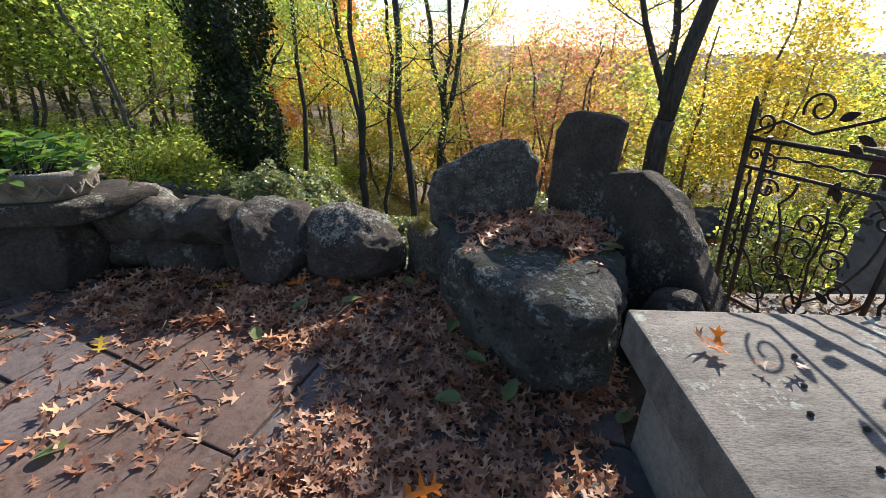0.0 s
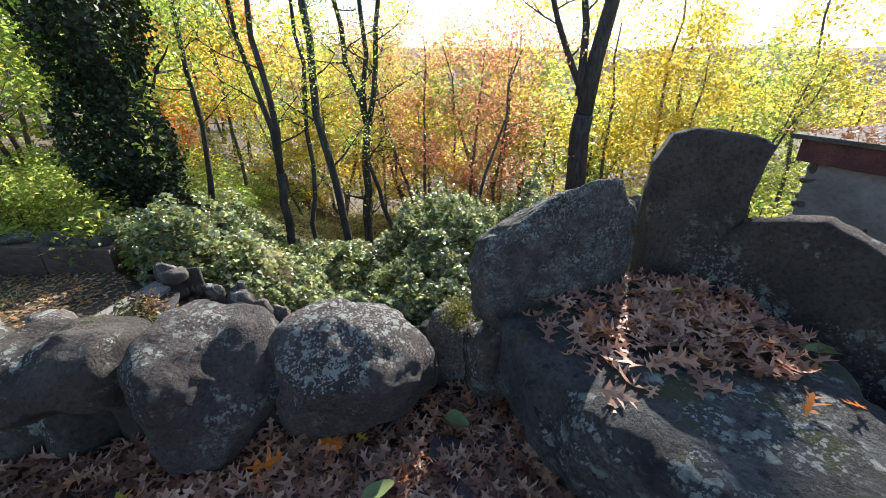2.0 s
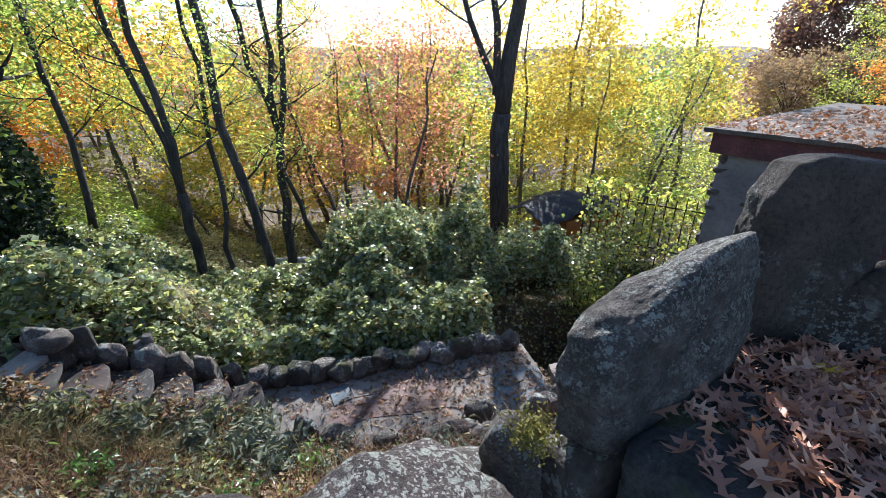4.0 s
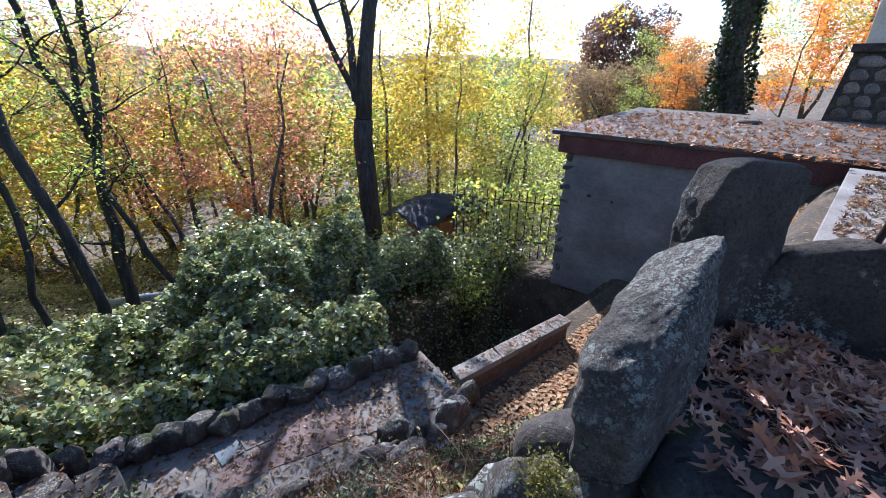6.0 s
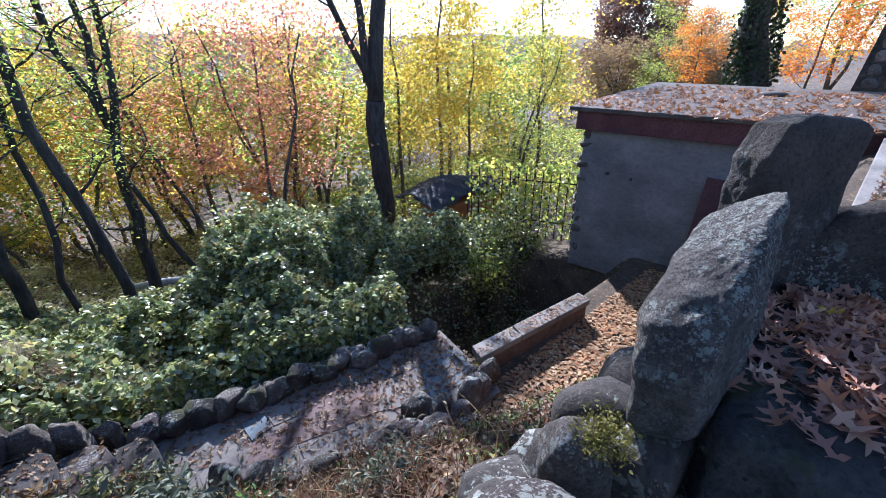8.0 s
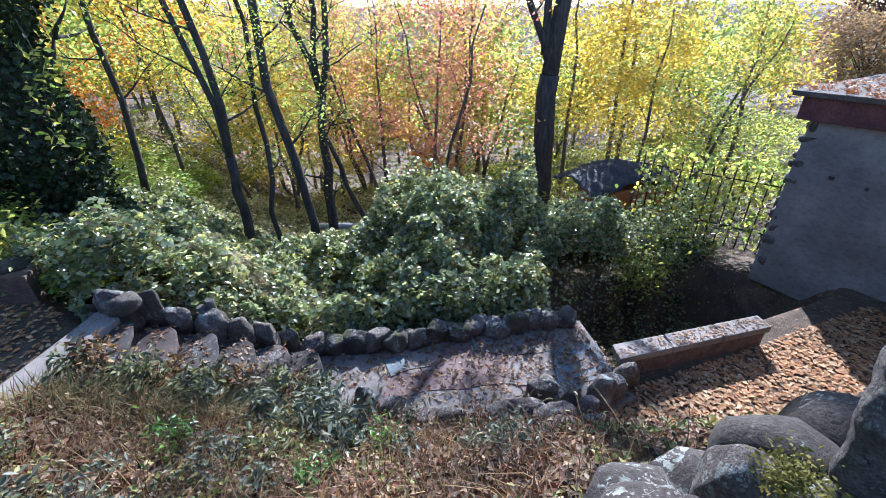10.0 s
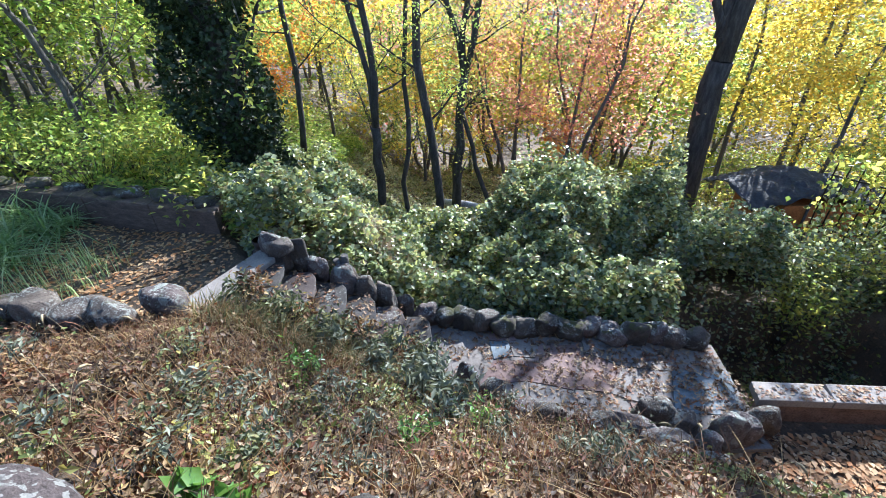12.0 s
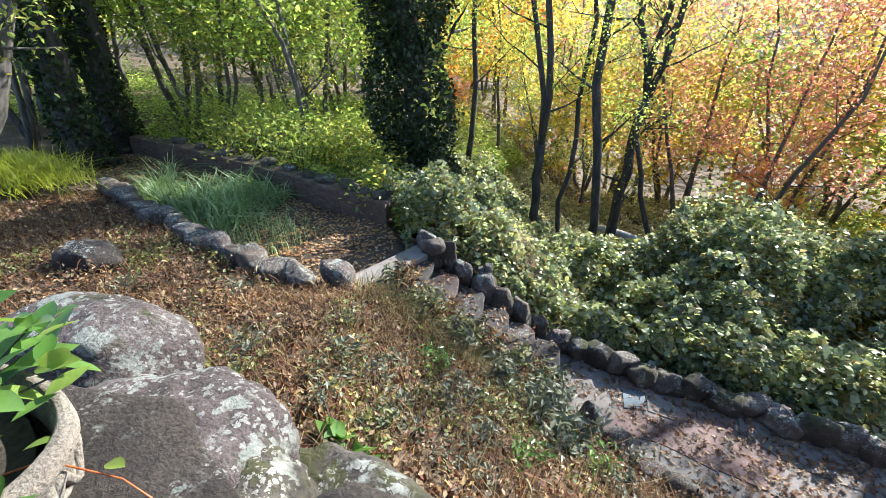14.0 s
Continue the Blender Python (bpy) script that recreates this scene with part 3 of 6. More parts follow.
for i in range(16):
    stone("retaining_stone", oval(0.3, 0.22, 9, 90 + i), 0.6, pose(1.3 - i * 0.38, 3.02 + 0.02 * i, -0.35, 0, 0, i * 55), DARK_STONE, "dark fieldstone of the retaining wall under the patio", "retaining stones", seed=90 + i, square=3, rough=0.05, detail=3)

# capstone wall and gate landing
cap = tagged_at(new("gate_wall"), (0, 0, 0), "low wall with a broad bluestone slab on top", "wall", kind="structure")
CAP = [(0.74, 1.38), (1.9, 1.36), (1.75, -2.5), (0.6, -2.5)]


def prism(poly, z0, z1, bevel=0.01):
    b = bmesh.new()
    lo, hi = [b.verts.new((x, y, z0)) for x, y in poly], [b.verts.new((x, y, z1)) for x, y in poly]
    n = len(poly)
    b.faces.new(lo)
    b.faces.new(hi)
    for i in range(n):
        b.faces.new((lo[i], lo[(i + 1) % n], hi[(i + 1) % n], hi[i]))
    bmesh.ops.recalc_face_normals(b, faces=b.faces)
    if bevel:
        bmesh.ops.bevel(b, geom=list(b.edges), offset=bevel, segments=2, affect="EDGES", profile=0.6)
    return b


part("slab", prism(CAP, 0.46, 0.63, 0.012), CAPSTONE, cap, "worn grey bluestone slab")
part("wall_body", prism([(0.84, 1.28), (1.85, 1.26), (1.7, -2.4), (0.72, -2.4)], -0.1, 0.46, 0.01), CONCRETE, cap)
landing = tagged(part("landing", prism([(1.4, 2.6), (9.1, 2.78), (9.1, -2.5), (1.8, -2.5), (1.9, 1.38)], -0.4, 0.0, 0.015), CONCRETE), "pale concrete walkway scattered with dry leaves", "walkway", kind="structure")
tagged(part("landing_wall", prism([(1.5, 2.53), (9.0, 2.7), (9.0, 2.3), (1.5, 2.2)], -3.6, -0.4, 0.0), PLASTER), "plastered retaining wall under the walkway", "wall", kind="structure")

# ---- planter on its stone pedestal ----
pedestal = tagged_at(new("planter_pedestal"), (0, 0, 0), "rough stone block pedestal with a flat slab on top", "pedestal")
pb = part("pedestal_block", rock_mesh([(-3.05, 2.3), (-2.45, 2.45), (-2.38, 2.85), (-3.05, 2.95)], 0.7, seed=7, square=6, rough=0.04, detail=5), DARK_STONE, pedestal)
pb.location = (0, 0, 0.23)
ps = part("pedestal_slab", rock_mesh([(-3.35, 2.15), (-2.25, 2.42), (-1.98, 2.84), (-2.35, 3.02), (-3.3, 2.85)], 0.16, seed=8, square=9, rough=0.012, detail=5), STONE, pedestal)
ps.location = (0, 0, 0.575)


def planter(at):
    t = tagged_at(new("planter"), at, "weathered oval cast stone planter holding a leafy shrub", "planter")
    b = bmesh.new()
    prof = [(0.0, 0.0), (0.8, 0.0), (0.88, 0.03), (0.97, 0.16), (1.03, 0.19), (1.03, 0.23), (0.96, 0.24), (0.9, 0.2), (0.84, 0.12)]
    n = 56
    rings = []
    for s, z in prof[1:]:
        rings.append([b.verts.new((0.43 * s * math.copysign(abs(math.cos(a)) ** 0.75, math.cos(a)), 0.24 * s * math.copysign(abs(math.sin(a)) ** 0.75, math.sin(a)), z)) for a in [k * math.tau / n for k in range(n)]])
    for p, q in zip(rings, rings[1:]):
        for k in range(n):
            b.faces.new((p[k], p[(k + 1) % n], q[(k + 1) % n], q[k])).smooth = True
    b.faces.new(rings[0][::-1])
    bowl = part("bowl", b, TERRACOTTA, t)
    b = bmesh.new()
    b.faces.new([b.verts.new((0.37 * math.cos(k * math.tau / 24), 0.2 * math.sin(k * math.tau / 24), 0.15)) for k in range(24)])
    part("soil", b, JOINT, t)
    for a in (-62, -25, 25):
        b = bmesh.new()
        tube_bm([(0.045 * math.cos(k * math.tau / 14), 0, 0.045 * math.sin(k * math.tau / 14)) for k in range(15)], 0.011, 6, b)
        o = part("carved_ring", b, TERRACOTTA, bowl)
        x, y = 0.41 * math.cos(radians(a)), 0.235 * math.sin(radians(a))
        o.matrix_basis = pose(x, y, 0.11, 0, 0, math.degrees(math.atan2(y / 0.235 ** 2, x / 0.41 ** 2)) + 90)
    for k in range(7):
        a0 = -78 + k * 24
        pts = []
        for u in range(9):
            a = radians(a0 + 24 * u / 8)
            c_, s_ = math.copysign(abs(math.cos(a)) ** 0.75, math.cos(a)), math.copysign(abs(math.sin(a)) ** 0.75, math.sin(a))
            z_ = 0.15 - 0.1 * math.sin(math.pi * u / 8)
            w_ = 0.89 + 0.08 * z_ / 0.16
            pts.append((0.43 * w_ * c_, 0.24 * w_ * s_, z_))
        part("carved_festoon", tube_bm(pts, 0.011, 6), TERRACOTTA, bowl)
    r = np.random.default_rng(3)
    tips = []
    for k in range(34):
        a, q = r.uniform(0, math.tau), r.uniform(0.1, 1)
        s = Vector((0.34 * q * math.cos(a), 0.15 * q * math.sin(a), 0.14))
        e = s + Vector((math.cos(a) * 0.24 * q + 0.03, math.sin(a) * 0.2 * q, r.uniform(0.1, 0.34)))
        mid = (s + e) / 2 + Vector((0, 0, 0.05))
        part("stem", tube_bm([s, mid, e], [0.005, 0.004, 0.003], 5), BARK, t)
        tips += [e, e + Vector((0.02, 0.01, -0.04)), mid]
    b = bmesh.new()
    rows = []
    for u, w in ((0.0, 0.004), (0.12, 0.1), (0.3, 0.19), (0.52, 0.22), (0.74, 0.16), (0.9, 0.07), (1.0, 0.004)):
        drop = -0.16 * u * u
        rows.append([b.verts.new((x, u, drop + 0.35 * abs(x))) for x in (-w, 0, w)])
    for p, n_ in zip(rows, rows[1:]):
        for k in (0, 1):
            b.faces.new((p[k], p[k + 1], n_[k + 1], n_[k])).smooth = True
    leaf_me = bpy.data.meshes.new("leaf")
    b.to_mesh(leaf_me)
    b.free()
    m, n, l, bs = nodes_of("glossy_leaf")
    oi = n.new("ShaderNodeObjectInfo")
    col = ramp(n, l, oi.outputs["Random"], [(0.05, 0.12, 0.025), (0.09, 0.19, 0.04), (0.14, 0.25, 0.06), (0.22, 0.3, 0.06)], (0.0, 1.0))
    col = mixc(n, l, 0.4, col, ramp(n, l, tex(n, l, 60, 3), [(0.6, 0.6, 0.6), (1.1, 1.1, 1.0)], (0.3, 0.7)), "MULTIPLY")
    l.new(col, bs.inputs["Base Color"])
    bs.inputs["Roughness"].default_value = 0.28
    tr = n.new("ShaderNodeBsdfTranslucent")
    l.new(mixc(n, l, 1.0, col, (1.5, 1.6, 0.9), "MULTIPLY"), tr.inputs[0])
    mx = n.new("ShaderNodeMixShader")
    mx.inputs[0].default_value = 0.4
    l.new(bs.outputs[0], mx.inputs[1])
    l.new(tr.outputs[0], mx.inputs[2])
    l.new(mx.outputs[0], n["Material Output"].inputs[0])
    leaf_me.materials.append(m)
    rl = random.Random(8)
    for k in range(260):
        p = tips[rl.randrange(len(tips))]
        o = part("leaf", leaf_me, None, t)
        s = rl.uniform(0.075, 0.14)
        o.matrix_basis = Matrix.Translation(p + Vector((rl.gauss(0, 0.02), rl.gauss(0, 0.02), rl.gauss(0, 0.02)))) @ Euler((rl.gauss(0.25, 0.4), rl.gauss(0, 0.3), rl.uniform(0, math.tau))).to_matrix().to_4x4() @ Matrix.Diagonal((s, s, s, 1))
    return t, leaf_me


shrub, oval_leaf = planter(pose(-2.68, 2.6, 0.645, 0, 0, 3) @ Matrix.Diagonal((1, 1, 0.8, 1)))


sp = tagged_at(new("red_shoot"), (-2.42, 2.66, 0.76), "thin reddish shoot with a few young leaves", "shoot")
part("stem", tube_bm([(0, 0, 0), (0.1, 0.06, 0.03), (0.24, 0.1, -0.02), (0.4, 0.1, -0.09)], [0.0028, 0.0024, 0.002, 0.0015], 6), SHOOT, sp)
for k, p in enumerate(((0.07, 0.05, 0.06), (0.09, 0.07, 0.04), (0.25, 0.11, 0.01), (0.33, 0.11, -0.05))):
    o = part("young_leaf", oval_leaf, None, sp)
    o.matrix_basis = pose(p[0], p[1], p[2], 20 - 14 * k, 10 * k - 15, 75 * k - 60) @ Matrix.Diagonal((0.07, 0.07, 0.07, 1))

# ---- trees ----
def grow(stems, seed, levels=2, twigs=5, spread=1.0, thin=0.35, low=0.4):
    """Branches off the given stems; gives the branch tubes and the points where leaves sit."""
    r = random.Random(seed)
    tubes, tips = [], []

    def branch(p, d, length, rad, lev):
        pts, v = [p.copy()], d.normalized()
        for _ in range(4):
            v = (v + Vector((r.gauss(0, 0.16), r.gauss(0, 0.16), r.gauss(0.06, 0.12)))).normalized()
            pts.append(pts[-1] + v * length / 4)
        tubes.append((pts, [rad, rad * 0.8, rad * 0.6, rad * 0.4, rad * 0.2]))
        tips.extend((q, lev) for q in pts[2:])
        if lev > 0:
            for k in range(twigs):
                i = r.randint(1, 4)
                side = Vector((r.gauss(0, 1), r.gauss(0, 1), r.gauss(0.25, 0.6))).normalized()
                branch(pts[i], (v * 0.5 + side * 0.9), length * r.uniform(0.4, 0.62), rad * 0.45, lev - 1)
    for pts, radii, many, length in stems:
        n = len(pts)
        for k in range(many):
            u = low + (1 - low) * (k + r.random()) / max(1, many)
            f = u * (n - 1)
            i = min(int(f), n - 2)
            p = pts[i].lerp(pts[i + 1], f - i)
            rad = radii[i] + (radii[i + 1] - radii[i]) * (f - i)
            a = k * 2.4 + r.random()
            branch(p, Vector((math.cos(a) * spread, math.sin(a) * spread, r.uniform(0.15, 0.9))), length * r.uniform(0.6, 1.1) * (1.15 - 0.5 * u), rad * thin, levels - 1)
    return tubes, tips


def bent(p, q, n=6, sway=0.02, seed=0):
    r = random.Random(seed)
    p, q = Vector(p), Vector(q)
    L = (q - p).length
    pts = [p.lerp(q, k / n) + (Vector((r.uniform(-1, 1), r.uniform(-1, 1), 0)) * sway * L if 0 < k < n else Vector()) for k in range(n + 1)]
    return pts


def tree(name, stems, leaves, seed, bark, label, leaf_n=9000, leaf=0.11, fuzz=0.35, levels=2, twigs=5, spread=1.0, low=0.4, group="", up=0.25, slim=0.5, thin=0.35, clump=0.6):
    """stems: (from, to, radius at foot, radius at top, branches, branch length)."""
    base = Vector(stems[0][0])
    t = tagged_at(new(name), base, label, "tree", group)
    made = []
    b = bmesh.new()
    for k, (p, q, r0, r1, many, length) in enumerate(stems):
        pts = [v - base for v in bent(p, q, 7, 0.016, seed + k)]
        rad = [r0 + (r1 - r0) * i / 7 for i in range(8)]
        if k == 0:
            rad[0] *= 1.35
        tube_bm(pts, rad, 10, b)
        made.append((pts, rad, many, length))
    part("trunk", b, bark, t)
    tubes, tips = grow(made, seed, levels, twigs, spread, thin, low)
    b = bmesh.new()
    for pts, rad in tubes:
        tube_bm(pts, [max(x, 0.006) for x in rad], 3 if name == "woodland_tree" else 5, b)
    tagged(part("limb", b, bark, t), kind="stuff")
    if leaf_n:
        r = np.random.default_rng(seed)
        w = np.array([list(p) for p, lev in tips])
        w = w[r.random(len(w)) < clump]
        pick = w[r.integers(0, len(w), leaf_n)] + r.normal(size=(leaf_n, 3)) * fuzz * np.array((1, 1, 0.7))
        tagged(part("crown", leaf_mesh("crown", pick, leaf, leaves, up=up, slim=slim, r=r, single=name == "woodland_tree"), None, t), kind="stuff")
    return t


def at_land(x, y, dz=-0.15):
    return (x, y, float(land(x, y)) + dz)


def rise(p, dx, dy, h):
    return (p[0] + dx, p[1] + dy, p[2] + h)


# the twin-stemmed big tree
o = at_land(9.9, 19.0, -0.3)
fk = (9.95, 19.2, -0.7)
tree("large_tree", [(o, fk, 0.5, 0.44, 0, 1), (fk, (13.3, 19.4, 15.5), 0.38, 0.13, 9, 3.6), (fk, (6.2, 19.6, 8.0), 0.17, 0.05, 8, 3.2), ((9.6, 19.2, 0.1), (9.4, 20.0, 10), 0.19, 0.06, 7, 3.0)],
     YELGREEN, 101, BARK, "tall dark forked tree with thinning yellow-green leaves", 3600, 0.11, 0.36, 3, 4, low=0.22)
# slender locusts
y0 = at_land(-2.75, 14.6)
tree("slender_tree", [(y0, (-2.69, 14.2, -1.49), 0.14, 0.12, 0, 1), ((-2.69, 14.2, -1.49), (-2.9, 14.5, 7), 0.1, 0.04, 7, 2.2), ((-2.69, 14.2, -1.49), (-3.9, 14.6, 7), 0.085, 0.03, 7, 2.2)],
     GREEN, 102, BARK, "slender dark locust tree forking low down", 4600, 0.09, 0.33, 2, 5, low=0.08)
s0 = at_land(-1.05, 14.6)
tree("slender_tree", [(s0, (-1.75, 14.9, 8.0), 0.14, 0.08, 7, 2.0)], GREEN, 103, BARK, "slender straight dark tree with feathery green leaves", 3400, 0.09, 0.33, 2, 5, low=0.2)
v0 = at_land(-0.35, 17.8)
tree("slender_tree", [(v0, (0.15, 18.5, -0.9), 0.2, 0.15, 4, 2.4), ((0.15, 18.5, -0.9), (1.6, 18.7, 7.5), 0.12, 0.05, 8, 2.6), ((0.15, 18.5, -0.9), (-1.6, 18.6, 7.5), 0.12, 0.05, 8, 2.6), ((0.1, 18.5, -0.7), (0.4, 18.9, 8), 0.11, 0.05, 6, 2.4)],
     YELGREEN, 104, BARK, "dark tree with three stems in a vee and green-yellow sprays", 8000, 0.095, 0.38, 2, 6, low=0.05)
tree("slender_tree", [(at_land(-5.6, 16.6), (-5.0, 17.0, 8), 0.1, 0.05, 8, 1.9)], GREEN, 105, BARK, "thin dark sapling with green leaves", 3600, 0.085, 0.35, 2, 5, low=0.2)
tree("slender_tree", [(at_land(-2.1, 14.9), (-1.7, 15.3, 1.5), 0.085, 0.06, 3, 1.2), ((-1.7, 15.3, 1.5), (-2.5, 15.6, 7), 0.06, 0.03, 5, 1.6)], YELGREEN, 106, BARK, "thin dark sapling with a bent stem", 2600, 0.09, 0.35, 2, 5, low=0.3)
tree("leaning_tree", [(at_land(1.3, 17.0), (0.0, 18.0, -1.9), 0.1, 0.08, 0, 1)], YELGREEN, 107, BARK, "dead leaning dark trunk", 0)

# ivy-clad trunk
ib = at_land(-5.7, 12.6, -0.2)
ivy_tree = tree("ivy_tree", [(ib, (-6.0, 12.8, 8.0), 0.4, 0.16, 5, 2.2)], GREEN, 108, BARK, "broad tree trunk wrapped in dark ivy", 1200, 0.12, 0.4, 2, 5, low=0.25)
q = np.random.default_rng(11)
n = 20000
hh, aa = q.uniform(0, 6.6, n), q.uniform(0, math.tau, n)
rr = 0.5 + 0.32 * np.abs(np.sin(hh * 1.3 + 1)) + 0.2 * np.sin(aa * 3 + hh) + np.abs(q.normal(0, 0.16, n)) - 0.1 * smooth01(hh, 5, 9)
part("ivy", leaf_mesh("ivy", np.stack([np.cos(aa) * rr - 0.03 * hh, np.sin(aa) * rr + 0.02 * hh, hh], 1), 0.1, IVY_DARK, up=0.1, slim=0.9, r=q), None, ivy_tree, "dark glossy ivy")

# the pole-like ivy tree beyond the roof
pv = tree("ivy_tree", [((20.6, 7.4, -4.0), (20.2, 8.3, 10), 0.55, 0.45, 5, 3.0)], YELGREEN, 109, BARK, "tall straight trunk covered in dark ivy", 1500, 0.16, 0.5, 2, 4, low=0.6)
n = 9000
hh, aa = q.uniform(0, 14, n), q.uniform(0, math.tau, n)
rr = 0.62 + 0.15 * np.sin(aa * 2 + hh) + np.abs(q.normal(0, 0.1, n))
part("ivy", leaf_mesh("ivy", np.stack([np.cos(aa) * rr - 0.03 * hh, np.sin(aa) * rr + 0.065 * hh, hh], 1), 0.14, IVY_DARK, up=0.1, slim=0.9, r=q), None, pv, "dark glossy ivy")


# woodland kinds, one of each built and then repeated
# lighter bark by default, so the haze over the stems is in the colour
def wood_tree(leaves, seed, h, n, label, stems=1, leaf=0.17, fuzz=0.4, bark=BARK_GREY, wide=1.0, clump=0.5, levels=2, twigs=6, slim=0.62, low=0.2):
    r = random.Random(seed)
    s = []
    for k in range(stems):
        a = r.uniform(0, math.tau)
        lean = (0.05 if stems == 1 else 0.27) * h
        s.append(((0, 0, 0), (math.cos(a) * lean, math.sin(a) * lean, h), 0.011 * h, 0.003 * h, 9 if stems < 3 else 7, 0.36 * h * wide))
    return tree("woodland_tree", s, leaves, seed, bark, label, n, leaf, fuzz, levels, twigs, low=low, group="trees of the slope", clump=clump, slim=slim)


def round_tree(leaves, seed, h, wide, n, leaf, label):
    """A tree with a full rounded crown made of many lobes on real limbs."""
    r = np.random.default_rng(seed)
    t = tagged_at(new("woodland_tree"), (0, 0, 0), label, "tree", "trees of the slope")
    part("trunk", tube_bm([(0, 0, 0), (0.1, 0, h * 0.3), (0, 0.1, h * 0.6)], [0.03 * h, 0.022 * h, 0.014 * h], 8), BARK, t)
    lobes, b = [], bmesh.new()
    for k in range(26):
        a, u = k * 2.4, r.uniform(0.1, 1.0)
        z = h * (0.35 + 0.6 * (k + 0.5) / 26)
        q_ = wide * math.sqrt(max(0.08, 1 - ((z / h - 0.6) / 0.42) ** 2)) * (0.45 + 0.5 * u)
        c = Vector((math.cos(a) * q_, math.sin(a) * q_, z))
        lobes.append((c, wide * r.uniform(0.3, 0.46)))
        tube_bm([(0, 0, z * 0.45), (c.x * 0.5, c.y * 0.5, z * 0.75), c], [0.008 * h, 0.005 * h, 0.002 * h], 4, b)
    tagged(part("limb", b, BARK, t), kind="stuff")
    pick = r.integers(0, len(lobes), n)
    d = r.normal(size=(n, 3))
    d = d / np.linalg.norm(d, axis=1)[:, None] * (r.uniform(0.5, 1.05, n) * np.array([lobes[k][1] for k in pick]))[:, None] * np.array((1, 1, 0.75))
    tagged(part("crown", leaf_mesh("crown", np.array([list(lobes[k][0]) for k in pick]) + d, leaf, leaves, up=0.2, slim=0.7, r=r, single=True), None, t), kind="stuff")
    return t


KINDS = {
    "yellow": wood_tree(YELLOW, 201, 9, 5000, "broad yellow autumn tree on the slope", leaf=0.14),
    "yelgreen": wood_tree(YELGREEN, 202, 9, 4800, "yellow-green autumn tree on the slope", 2, leaf=0.14),
    "red": wood_tree(RED, 203, 9, 4800, "russet and pink autumn tree on the slope", 2, leaf=0.13),
    "orange": wood_tree(ORANGE, 204, 9, 6000, "bright orange autumn tree", leaf=0.15),
    "green": wood_tree(GREEN, 205, 9, 5400, "leafy green tree on the slope", 2, leaf=0.14),
    "brown": round_tree(BROWN, 206, 9, 4.4, 12000, 0.23, "rounded brown-leaved oak on the far slope"),
    "purple": round_tree(PURPLE, 207, 9, 3.4, 20000, 0.19, "rounded purple-brown tree beyond the roof"),
    "far_yellow": wood_tree(YELLOW, 211, 9, 1500, "yellow tree far down the slope", leaf=0.3, fuzz=0.6, levels=1, clump=1.0),
    "far_yelgreen": wood_tree(YELGREEN, 212, 9, 1500, "yellow-green tree far down the slope", leaf=0.3, fuzz=0.6, levels=1, clump=1.0, stems=2),
    "far_red": wood_tree(RED, 213, 9, 1500, "russet tree far down the slope", leaf=0.28, fuzz=0.6, levels=1, clump=1.0, stems=2),
    "far_brown": wood_tree(BROWN, 214, 9, 1500, "brown-leaved tree far down the slope", leaf=0.3, fuzz=0.6, levels=1, clump=1.0),
    "far_green": wood_tree(GREEN, 215, 9, 1500, "green tree far down the slope", leaf=0.3, fuzz=0.6, levels=1, clump=1.0),
}
USED = set()


def plant(kind, x, y, s=1.0, turn=0.0, z=None, sz=None):
    t = KINDS[kind]
    m = pose(x, y, (float(land(x, y)) - 0.2) if z is None else z, 0, 0, turn) @ Matrix.Diagonal((s, s, sz or s, 1))
    if kind not in USED:
        USED.add(kind)
        t.matrix_basis = m
        return t
    c = copy_thing(t, m)
    c.matrix_basis = m
    return c


